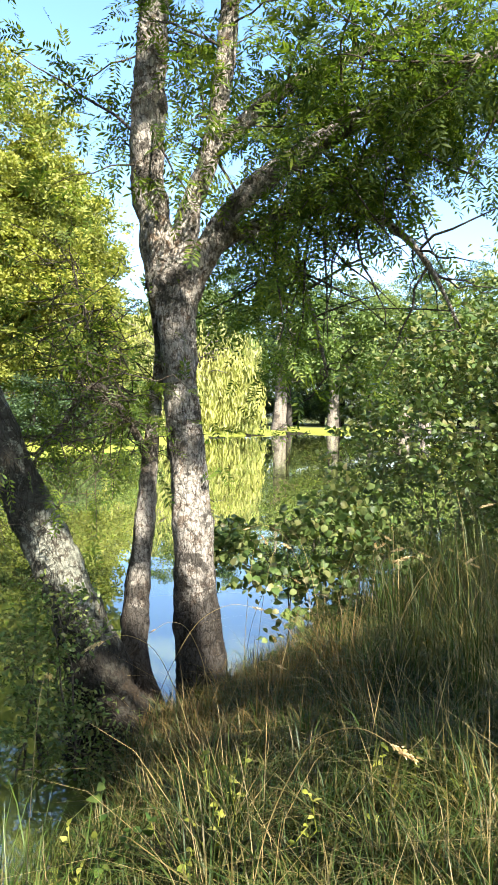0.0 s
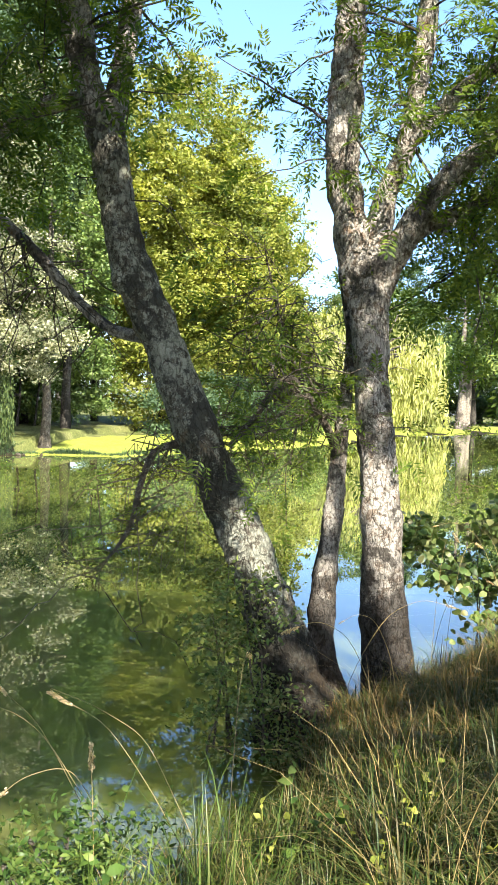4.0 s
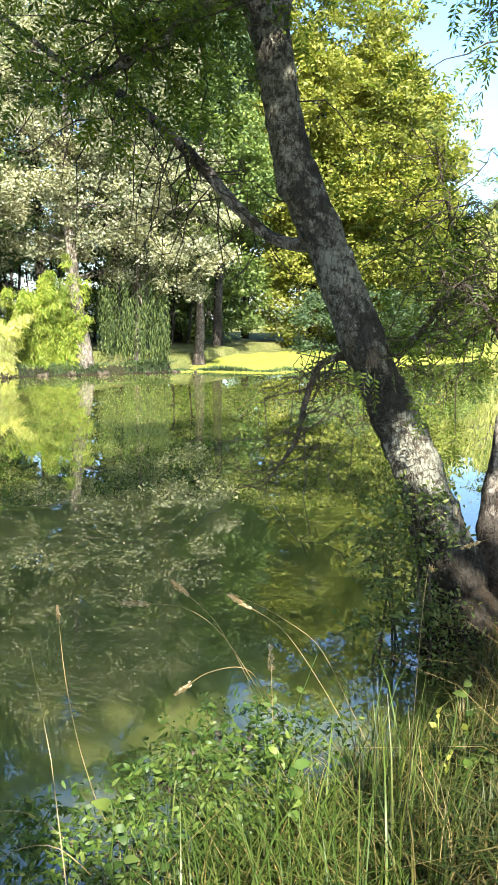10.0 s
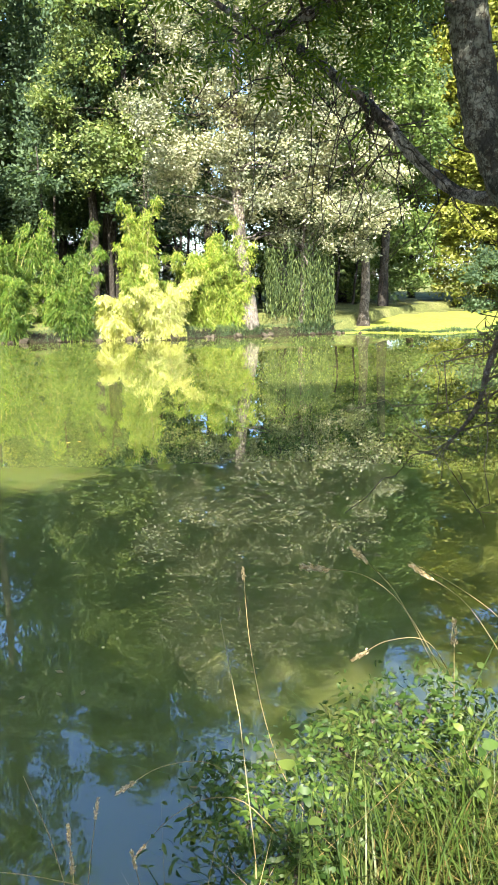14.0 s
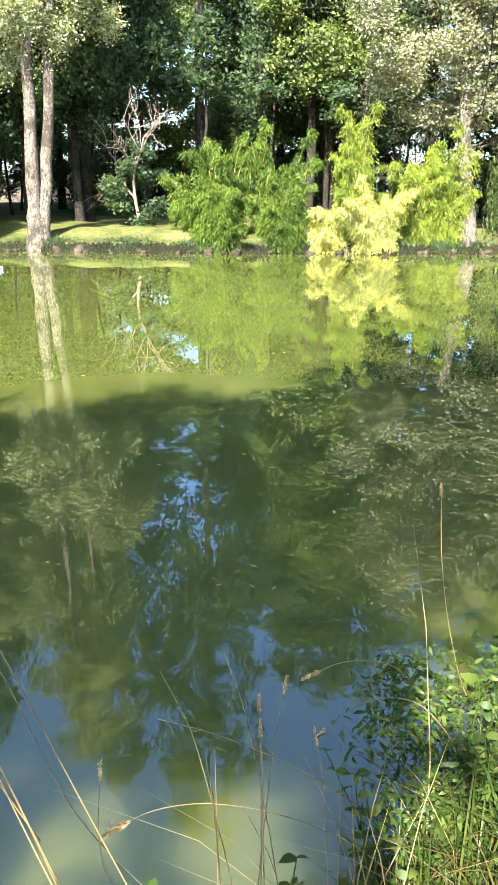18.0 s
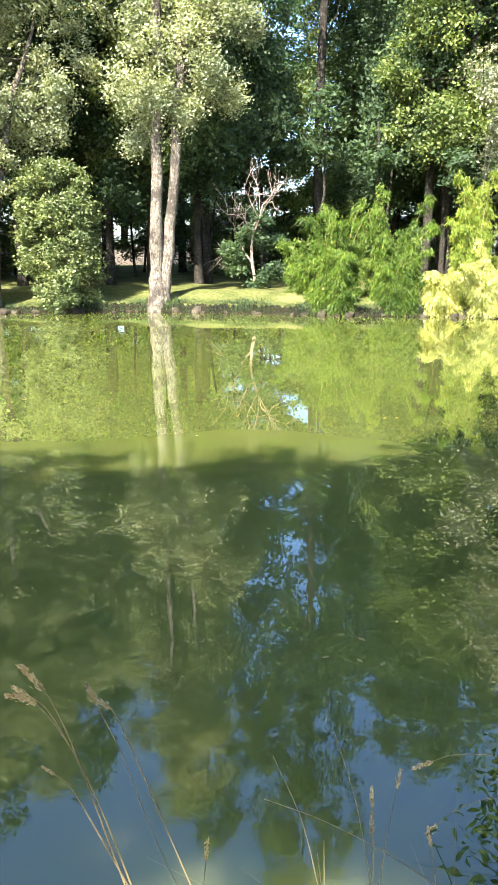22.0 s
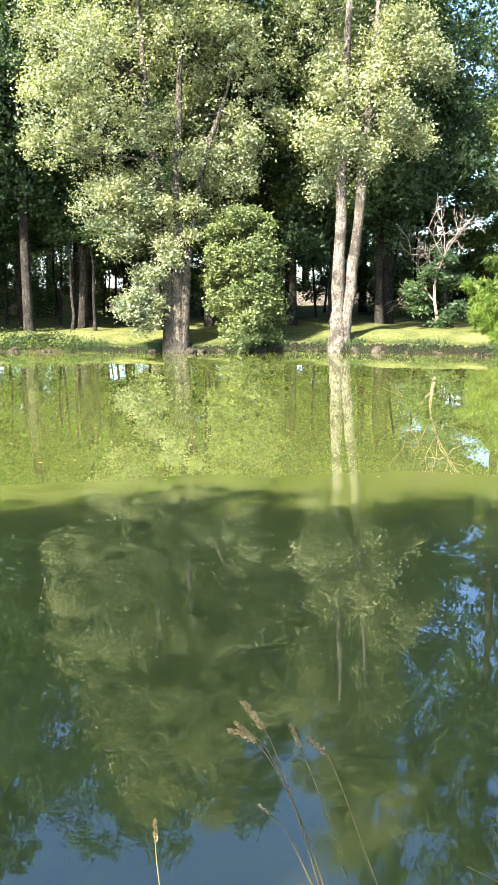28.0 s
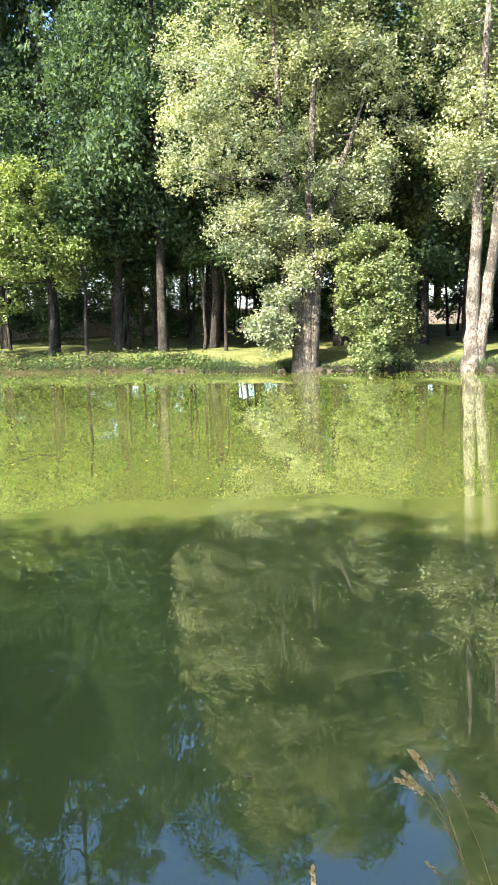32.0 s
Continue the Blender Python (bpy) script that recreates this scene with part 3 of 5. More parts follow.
    high_crown(top, [(0.3, 5.2, 6.6, 1.7, 1.7, 1.3), (0.9, 5.4, 7.8, 1.2, 1.2, 1.0), (-0.6, 4.9, 7.4, 1.1, 1.1, 1.1)], 17)
    return top


def mid_stem():
    top = thing("slim_ash_tree", "slim grey ash stem between two thicker trunks", "tree", "ashes on the bank")
    limb(top, [(-0.08, 4.66, -0.08, 0.19), (-0.13, 4.66, 0.12, 0.15), (-0.2, 4.72, 0.45, 0.098), (-0.19, 4.8, 0.85, 0.082), (-0.15, 4.87, 1.26, 0.07), (-0.13, 4.94, 1.58, 0.057), (-0.1, 4.99, 1.97, 0.043), (-0.09, 5.04, 2.32, 0.029), (-0.17, 5.09, 2.76, 0.012)], "trunk", sides=14, seed=13)
    c = [limb(top, [(-0.13, 4.9, 1.6, 0.035), (-0.24, 4.83, 1.82, 0.024), (-0.38, 4.76, 2.02, 0.02), (-0.48, 4.7, 2.03, 0.02), (-0.63, 4.62, 1.81, 0.02), (-0.76, 4.54, 1.64, 0.018)], seed=14, sides=8, bark=TWIG_BARK),
         limb(top, [(-0.26, 4.84, 1.83, 0.016), (-0.41, 4.92, 2.11, 0.015), (-0.49, 5.0, 2.31, 0.013), (-0.56, 5.08, 2.52, 0.01), (-0.66, 5.16, 2.91, 0.004)], seed=15, sides=8, bark=TWIG_BARK)]
    g = np.random.default_rng(16)
    twigs_from(top, c, 60, 0.55, g, "bare_twig", curl=0.8, down=0.4, rad=0.005)
    e, d = twigs_from(top, c, 84, 0.5, g, curl=0.6, rad=0.005)
    ash_leaves(top, e, d, 640, g, length=0.13)
    return top


def leaning_ash():
    top = thing("leaning_ash", "leaning ash trunk mottled with lichen, over the water", "tree", "ashes on the bank")
    m = limb(top, [(-0.3, 4.44, -0.12, 0.33), (-0.31, 4.46, 0.1, 0.27), (-0.37, 4.47, 0.34, 0.22), (-0.47, 4.45, 0.66, 0.175), (-0.63, 4.43, 1.07, 0.155), (-0.81, 4.45, 1.45, 0.139), (-1.02, 4.44, 1.93, 0.138), (-1.21, 4.44, 2.35, 0.129), (-1.37, 4.43, 2.73, 0.122), (-1.46, 4.45, 3.15, 0.114), (-1.53, 4.46, 3.5, 0.13)], "trunk", LEANING_BARK, sides=20, rough=0.03, seed=23)
    g = np.random.default_rng(24)
    knot = bmesh.new()
    bmesh.ops.create_icosphere(knot, subdivisions=3, radius=0.075, matrix=Matrix.Translation((-1.37, 4.37, 2.58)) @ Matrix.Diagonal((0.9, 0.8, 1.2, 1)))
    for v in knot.verts:
        v.co += v.normal * 0.02 * noise.noise(v.co * 14)
    me = bpy.data.meshes.new("knot")
    knot.to_mesh(me)
    part("knot", me, LEANING_BARK, top, "round bark burl on the trunk")
    c = [limb(top, [(-1.53, 4.46, 3.4, 0.107), (-1.63, 4.45, 3.72, 0.082), (-1.7, 4.44, 4.04, 0.09), (-1.78, 4.44, 4.36, 0.085), (-1.87, 4.43, 4.95, 0.07), (-1.97, 4.4, 5.71, 0.055), (-2.2, 4.4, 7, 0.03), (-2.3, 4.3, 8, 0.01)], seed=25),
         limb(top, [(-1.51, 4.47, 3.45, 0.089), (-1.48, 4.61, 3.82, 0.063), (-1.47, 4.74, 4.24, 0.063), (-1.44, 4.88, 4.79, 0.059), (-1.37, 5.03, 5.67, 0.046), (-1.2, 5.2, 7, 0.015)], seed=26),
         limb(top, [(-1.24, 4.5, 2.26, 0.042), (-1.52, 4.67, 2.32, 0.037), (-1.77, 4.73, 2.5, 0.036), (-2.04, 4.78, 2.78, 0.036), (-2.32, 4.81, 3.03, 0.033), (-2.62, 4.82, 3.26, 0.028), (-2.99, 4.78, 3.46, 0.022), (-3.6, 4.8, 3.9, 0.012)], seed=27),
         limb(top, [(-1.6, 4.6, 3.66, 0.056), (-1.9, 4.46, 3.58, 0.047), (-2.06, 4.26, 3.35, 0.035), (-2.17, 4.07, 3.21, 0.027), (-2.34, 3.83, 3.01, 0.012)], seed=28)]
    c += [limb(top, [(-1.75, 4.44, 4.3, 0.06), (-2.3, 4.2, 4.6, 0.045), (-3.0, 3.9, 4.6, 0.03), (-3.8, 3.6, 4.4, 0.012)], seed=30)]
    dead = [limb(top, [(-1.0, 4.44, 1.66, 0.03), (-1.16, 4.35, 1.6, 0.02), (-1.22, 4.27, 1.4, 0.017), (-1.25, 4.19, 1.19, 0.014), (-1.35, 4.1, 1.02, 0.007)], "dead_branch", TWIG_BARK, 8, seed=29)]
    g2 = np.random.default_rng(31)
    twigs_from(top, dead, 40, 0.55, g2, "dead_twig", curl=0.9, lo=0.1, down=0.3, rad=0.0045)
    twigs_from(top, c[2:3], 56, 0.6, g2, "dead_twig", curl=0.8, down=0.9, rad=0.005)
    twigs_from(top, [m], 16, 0.5, g2, "dead_twig", curl=0.6, lo=0.35, down=0.1, rad=0.006)
    e, d = twigs_from(top, [c[0], c[0], c[1], c[3], c[4], c[4]], 150, 0.8, g, down=0.0)
    ash_leaves(top, e, d, 3600, g, length=0.15, spread=0.1)
    high_crown(top, [(-2.1, 4.5, 6.8, 1.9, 1.7, 1.2), (-1.2, 5.0, 7.4, 1.3, 1.3, 1.1), (-3.2, 4.2, 5.8, 1.2, 1.2, 0.8)], 18)
    return top


straight_ash()
mid_stem()
leaning_ash()


# ---- unseen trees, placed out of view to shade the near bank and water ----
def shade_tree(base, h, r, seed, over=(0, 0), dense=1.0):
    return leafy_tree("shade_caster_tree", "unseen leafy tree placed on the near bank to cast shade", (*base, 0.4), [[(0, 0, -0.2, 0.25), (0.3, 0.1, h * 0.5, 0.18), (0, 0, h * 0.85, 0.05)]],
                      [(over[0], over[1], h * 0.72, r, r, h * 0.27), (over[0] * 0.6 + r * 0.3, over[1] * 0.6 + 0.3, h * 0.66, r * 0.8, r * 0.8, h * 0.2)], ASH_LEAF, ASH_BARK, int((110 * r * r + 150) * dense), 28, 0.36, 0.27, seed, "trees on the near bank", twigs=30)


shade_tree((-1.7, -6.0), 7.9, 2.2, 41)
shade_tree((-1.4, -9.8), 8.4, 3.0, 42)
leafy_tree("shade_caster_tree", "unseen spreading tree placed so its boughs shade the near water", (0.9, -2.2, 0.4), [[(0, 0, -0.4, 0.2), (-0.1, 0, 2.4, 0.16), (-0.8, 0.3, 4.4, 0.12), (-2.2, 0.8, 5.2, 0.04)], [(-0.1, 0, 2.2, 0.1), (-0.6, -1.2, 4.4, 0.07), (-1.8, -2.4, 5.0, 0.03)]],
           [(-3.0, 0.9, 5.0, 1.2, 1.2, 0.7), (-3.1, -0.9, 5.1, 1.3, 1.3, 0.7), (-3.3, -2.8, 5.1, 1.4, 1.4, 0.8), (-1.6, 0.2, 5.4, 1.2, 1.2, 0.8), (-1.9, -1.8, 5.4, 1.1, 1.3, 0.8), (-2.6, 2.6, 5.2, 1.1, 1.2, 0.6), (-0.7, -0.75, 4.6, 0.5, 0.5, 0.3), (-0.3, -1.1, 4.6, 0.42, 0.42, 0.3), (0.38, -1.65, 4.8, 0.5, 0.45, 0.3), (-0.25, 0.2, 4.4, 0.5, 0.35, 0.3), (-1.1, -0.55, 4.8, 0.5, 0.5, 0.35)], ASH_LEAF, ASH_BARK, 655, 28, 0.28, 0.24, 45, "trees on the near bank", twigs=36)
shade_tree((2.8, -0.9), 8.2, 1.25, 43, (-3.0, 0.95), 0.65)
# added only for small patches of shade and dapple
leafy_tree("shade_caster_tree", "unseen slim tree placed to shade a patch of near water", (1.25, -1.2, 0.4), [[(0, 0, -0.4, 0.07), (0.05, 0, 2.4, 0.05), (0.1, 0.1, 4.4, 0.02)]],
           [(0.1, 0.2, 4.5, 0.55, 0.45, 0.25), (0.3, 0.5, 4.7, 0.5, 0.45, 0.25)], ASH_LEAF, ASH_BARK, 70, 28, 0.18, 0.24, 49, "trees on the near bank", twigs=14)
leafy_tree("shade_caster_tree", "unseen open-crowned tree placed to dapple the ash trunk and limbs", (3.6, -0.3, 0.5), [[(0, 0, -0.4, 0.14), (-0.2, 0.1, 4.0, 0.1), (-1.2, 0.6, 8.0, 0.03)]],
           [(-1.6, 0.8, 7.7, 1.1, 1.1, 0.9), (-0.6, 0.7, 6.9, 1.0, 0.9, 0.8), (-1.2, 1.0, 8.9, 1.0, 0.9, 0.7)], ASH_LEAF, ASH_BARK, 62, 26, 0.24, 0.2, 58, "trees on the near bank", twigs=24)
shade_tree((5.6, -3.0), 9.5, 1.9, 48, dense=0.14)
shade_tree((6.2, -0.2), 10.2, 2.0, 44, (-0.8, 0.8), 0.1)


# ---- far bank: single trees ----
leafy_tree("forked_poplar", "tall poplar with two pale bare stems and shaggy crown", (-23.3, 13.8, 0.35),
           [[(0, 0, -0.35, 0.34), (0.0, 0.0, 1.0, 0.22), (0.05, 0.05, 3.9, 0.19), (0.1, 0.1, 8, 0.14), (0.1, 0.2, 13, 0.05)],
            [(0.08, 0.16, -0.35, 0.3), (0.14, 0.26, 1.0, 0.19), (0.32, 0.55, 3.9, 0.17), (0.5, 0.8, 8, 0.13), (0.6, 1.0, 12, 0.04)]],
           [(0.2, 0.3, 10.4, 1.6, 1.9, 3.6), (-0.2, -0.9, 7.2, 0.8, 1.0, 1.4), (0.9, 1.9, 8.0, 1.0, 1.1, 1.8), (0.3, 0.3, 7.6, 1.0, 1.1, 1.9), (0.2, 0, 13.5, 1.7, 1.8, 2.2), (0.3, 0.5, 16, 1.5, 1.6, 2.2)] + [(0.05, -0.35, 4.9, 0.4, 0.45, 1.0), (0.4, 0.7, 5.6, 0.5, 0.55, 1.0), (0.35, 0.3, 6.1, 0.7, 0.8, 0.9), (0.45, 0.35, 6.9, 0.9, 0.95, 1.1), (0.3, -0.1, 5.6, 0.4, 0.4, 0.8)],
           OLIVE_LEAF, PALE_BARK, 1500, 46, 0.2, 0.105, 51, twigs=30, joined=False, boss=0.42, tall=1.5, per_boss=20)
leafy_tree("broad_tree", "broad pale-leaved tree with clustered ivy-grown trunks at the shore", (-25.5, 8.7, 0.15),
           [[(0, 0, -0.3, 0.3), (-0.05, -0.12, 2, 0.2), (-0.25, -0.35, 6, 0.16), (-0.5, -0.7, 11, 0.05)],
            [(0.05, 0.15, -0.3, 0.26), (0.1, 0.2, 2, 0.18), (0.1, 0.3, 6, 0.14), (0.2, 0.6, 11, 0.04)],
            [(0.1, 0.3, -0.3, 0.22), (0.2, 0.5, 2.5, 0.14), (0.4, 1.1, 6, 0.11), (0.8, 2.0, 9, 0.03)]],
           [(-0.6, -1.0, 9.6, 2.8, 3.0, 3.0), (-0.3, -2.2, 6.6, 1.7, 1.9, 2.0), (-0.3, -1.2, 4.2, 1.2, 1.3, 1.4), (0, 1.8, 7.0, 2.0, 2.0, 1.8), (0.6, 3.0, 6.6, 1.2, 1.3, 1.1), (0.2, 0.9, 11.5, 2.2, 2.4, 2.4), (-0.2, 0, 14.6, 2.3, 2.4, 2.4), (0.0, -1.2, 2.7, 0.5, 0.65, 1.7), (0.1, -1.5, 1.3, 0.4, 0.45, 0.8), (0.2, 0.3, 3.9, 0.45, 0.6, 1.7), (0, 0.2, 5.8, 1.0, 1.3, 1.3)] + [(0.3, 0.4, 4.8, 0.6, 0.9, 1.4), (0.0, -0.8, 4.2, 0.8, 0.9, 1.3), (-0.1, -1.6, 4.8, 0.9, 0.9, 1.3)] * 2 + [(0.1, -0.9, 2.3, 0.4, 0.5, 1.3), (0.15, -1.2, 1.2, 0.45, 0.5, 0.8), (0.4, 0.1, 3.2, 0.3, 0.45, 1.2)] * 3,
           OLIVE_LEAF, GREY_BARK, 3200, 46, 0.2, 0.105, 52, twigs=36, joined=False, boss=0.42, tall=1.1, per_boss=24)
leafy_tree("laurel_bush", "tall rounded laurel bush with glossy leaves", (-24.6, 10.9, 0.3),
           [[(0, 0, -0.3, 0.08), (0.1, 0, 2, 0.06), (0, 0, 3.5, 0.02)], [(0.2, 0.3, -0.3, 0.07), (0.3, 0.4, 2, 0.05), (0.3, 0.5, 3.5, 0.02)]],
           [(0, 0, 3.1, 1.05, 1.15, 1.05), (0.1, 0, 1.9, 0.95, 1.1, 1.3), (0.3, 0.2, 0.7, 0.8, 0.9, 0.8), (0.5, 0.1, 0.1, 0.6, 0.7, 0.5)], LAUREL_LEAF, DARK_BARK, 1000, 46, 0.14, 0.105, 53, twigs=12, joined=False, shell=0.7, boss=0.3, tall=1.05, category="bush")
leafy_tree("young_tree", "young light-green tree on the far lawn", (-31.2, 0.8, 0.5),
           [[(0, 0, -0.3, 0.14), (0.1, 0.1, 2, 0.1), (0, -0.3, 5, 0.04)]],
           [(0, -0.8, 4.0, 1.5, 1.6, 1.4), (0.2, 0.7, 3.5, 1.0, 1.0, 0.9), (0, -1.0, 6.0, 1.3, 1.5, 1.4), (0, -2.2, 2.8, 1.2, 1.2, 1.4), (0, -2.4, 5.0, 1.4, 1.4, 1.6)], LIGHT_LEAF, DARK_BARK, 800, 30, 0.2, 0.14, 54, twigs=20, joined=False, tall=1.2)
leafy_tree("silver_poplar", "pale-trunked tree with silvery grey foliage", (-13.6, 23.5, 0.2),
           [[(0, 0, -0.3, 0.42), (0.02, 0, 0.8, 0.26), (-0.25, -0.1, 3, 0.2), (-0.5, -0.1, 7, 0.15), (-0.4, 0, 12, 0.05)]],
           [(0.4, 0.6, 5.6, 2.6, 2.2, 1.8), (-1.6, -1.0, 6.6, 1.8, 1.7, 1.6), (2.8, 1.6, 5.4, 1.7, 1.6, 1.7), (0.3, 0.4, 9.5, 3.0, 3.0, 3.4), (0.6, 0.6, 3.8, 1.4, 1.0, 0.9), (-2.4, 0.6, 5.0, 1.7, 1.4, 1.7), (1.4, 1.2, 3.6, 1.5, 1.2, 1.4), (3.0, 2.4, 3.8, 1.5, 1.3, 1.5)], SILVER_LEAF, PALE_BARK, 2000, 44, 0.23, 0.11, 55, twigs=30, joined=False)
# darker grey bark puts the neighbouring crowns' shade into this trunk's colour
leafy_tree("slim_tree", "slim trunk beside the shore, grey bark for its shade", (-11.2, 27.9, 0.4),
           [[(0, 0, -0.3, 0.2), (0, 0.1, 2, 0.15), (0.1, 0, 6, 0.12), (0, 0, 11, 0.04)]],
           [(0, 0, 8, 2.2, 2.2, 3.0), (1.4, 1, 6, 1.4, 1.2, 1.6), (0.2, -1.2, 5.2, 1.6, 1.2, 1.5), (-0.6, -0.8, 3.9, 0.9, 0.8, 0.8)], GREEN_LEAF, GREY_BARK, 700, 30, 0.26, 0.17, 56)


def dead_tree(base, h, seed):
    g = np.random.default_rng(seed)
    top = thing("bare_tree", "small bare dead tree with pale twigs above a leafy foot", "tree", at=base)
    geo = Geo()

    def grow(a, d, ln, r, n):
        b = a + d * ln
        line = bend(a, b, 5, 0.04 * ln, g)
        geo.tube(line, np.linspace(r, r * 0.6, 5), 5)
        if n:
            for _ in range(3 if n > 1 else 4):
                grow(line[g.integers(2, 5)], unit(d + g.normal(size=3) * 0.7 + (0, 0, 0.1)), ln * g.uniform(0.5, 0.85), r * 0.55, n - 1)

    grow(np.array((0, 0, -0.2)), np.array((0, 0, 1.0)), h * 0.5, 0.07, 4)
    tagged(part("branchwork", geo, DEAD_BARK, top, "pale bare branches"), kind="stuff")
    p, _ = lobe_points([(0, 0, 1.5, 1.0, 1.0, 1.1), (0.2, 0.3, 0.6, 0.5, 0.5, 0.5), (-0.3, 0.4, 2.2, 0.7, 0.7, 0.6)], 170, 30, 0.16, g)
    part("foliage", leaves("foliage", p, 0.13, g), WOOD_LEAF, top)


dead_tree((-23.0, 17.6, 0.5), 4.6, 57)


def bamboo(base, h, r, leaf, seed, n=22, size=0.115):
    """Canes that rise and arch over; each carries a plume that is widest low down and hangs at the tip."""
    g = np.random.default_rng(seed)
    top = thing("bamboo_clump", "dense bamboo clump with arching yellow-green leafy canes", "bamboo", "bamboo on the far shore", at=base)
    pts, axs = [], []
    for i in range(n):
        a, rr = g.uniform(0, 2 * np.pi), r * 0.4 * math.sqrt(g.uniform())
        foot = np.array((rr * math.cos(a), rr * math.sin(a), -0.2))
        lean = np.array((math.cos(a), math.sin(a), 0)) * g.uniform(0.1, 1.1) ** 1.3 * r
        hh = h * g.uniform(0.45, 1.05)
        t = np.linspace(0, 1, 9)[:, None]
        line = foot + np.array((0, 0, hh)) * (t - 0.22 * t ** 4 * np.linalg.norm(lean) / r) + lean * t ** 2.2
        part("cane", Geo().tube(line, np.linspace(0.022, 0.006, 9), 5), BAMBOO_CANE, top)
        nb = 38
        ub = g.uniform(0.1, 1.0, nb)
        stem = np.stack([np.interp(ub, t[:, 0], line[:, j]) for j in range(3)], 1)
        out = unit(np.stack([g.normal(size=nb), g.normal(size=nb), np.zeros(nb)], 1)) * (0.08 + 0.42 * (1 - ub))[:, None]
        k = 44
        w = g.uniform(0.2, 1.1, (nb, k, 1))
        q = stem[:, None] + out[:, None] * w - np.array((0, 0, 0.35)) * w ** 2 * (0.3 + (1 - ub))[:, None, None] * 0.6 + g.normal(size=(nb, k, 3)) * 0.06
        pts.append(q.reshape(-1, 3))
        axs.append((np.repeat(unit(out), k, 0) * 0.7 + (0, 0, -0.8)))
    tagged(part("foliage", leaves("foliage", np.concatenate(pts), size, g, 0.2, 0.5, axis=np.concatenate(axs)), leaf, top), kind="stuff")


BAMBOO_CANE = bark_mat("bamboo_cane", (0.2, 0.2, 0.06), (0.35, 0.33, 0.12), (0.4, 0.36, 0.2), 0.2, 2)
for bx, by, bh, br, bl, bs in ((-16.2, 21.0, 4.9, 0.9, GOLD_BAMBOO, 61), (-15.0, 22.5, 3.6, 1.0, GOLD_BAMBOO, 62), (-15.3, 21.0, 2.3, 1.1, HIGHLIGHT_BAMBOO, 63), (-16.6, 20.1, 1.6, 0.8, HIGHLIGHT_BAMBOO, 68), (-14.2, 23.3, 3.8, 0.9, GOLD_BAMBOO, 69),
                               (-18.1, 19.4, 4.1, 1.2, BAMBOO_LEAF, 64), (-19.5, 18.3, 3.9, 1.2, BAMBOO_LEAF, 65), (-17.5, 19.1, 1.9, 0.9, BAMBOO_LEAF, 66), (-20.6, 18.2, 2.9, 1.1, BAMBOO_LEAF, 67), (-18.9, 17.6, 2.2, 1.1, BAMBOO_LEAF, 70)):
    bamboo((bx, by, 0.25), bh, br, bl, bs)


def willow(base, h, r, leaf, seed, strands, low, label, trunk_r, size):
    g = np.random.default_rng(seed)
    top = thing("weeping_willow", label, "tree", at=base)
    part("trunk", Geo().tube(bend((0, 0, -0.3), (0.1 * r, 0, h * 0.8), 8, 0.05, g), np.linspace(trunk_r * 1.3, trunk_r * 0.4, 8), 10, 0.05, seed), PALE_BARK, top)
    limbs, pts, axs = Geo(), [], []
    for i in range(strands):
        a, q = g.uniform(0, 2 * np.pi), math.sqrt(g.uniform(0.05, 1))
        tipx, tipy = r * q * math.cos(a), r * q * math.sin(a)
        zt = h * (1 - 0.35 * q * q) * (0.8 + 0.2 * math.sin(3 * a + seed)) * g.uniform(0.7, 1.12)
        zb = max(low + 0.12 * h * g.uniform() ** 2, zt - h * g.uniform(0.35, 0.95))
        if i % 12 == 0:
            limbs.tube(bend((0.05 * r, 0, h * 0.55), (tipx, tipy, zt), 6, 0.03 * r, g), np.linspace(trunk_r * 0.35, 0.02, 6), 5)
        k = int(14 + (zt - zb) / size * 3.2)
        u = g.uniform(0, 1, k)
        sway = g.normal(size=2) * 0.05 * r
        pts.append(np.stack([tipx + sway[0] * u + g.normal(size=k) * size * 0.35, tipy + sway[1] * u + g.normal(size=k) * size * 0.4, zt + (zb - zt) * u], 1))
        axs.append(np.tile((0, 0, -1.0), (k, 1)))
    tagged(part("branchwork", limbs, PALE_BARK, top), kind="stuff")
    part("foliage", leaves("foliage", np.concatenate(pts), size, g, 0.22, 0.2, axis=np.concatenate(axs)), leaf, top, "hanging curtains of narrow leaves")


willow((-12.4, 25.1, 0.3), 4.6, 1.3, DARK_WILLOW, 71, 165, 0.15, "small weeping willow with dark trailing curtains at the shore", 0.1, 0.12)
willow((0.8, 73, 0.2), 11.5, 7.6, WILLOW_LEAF, 72, 620, 0.3, "large pale weeping willow at the pond's far end", 0.5, 0.55)

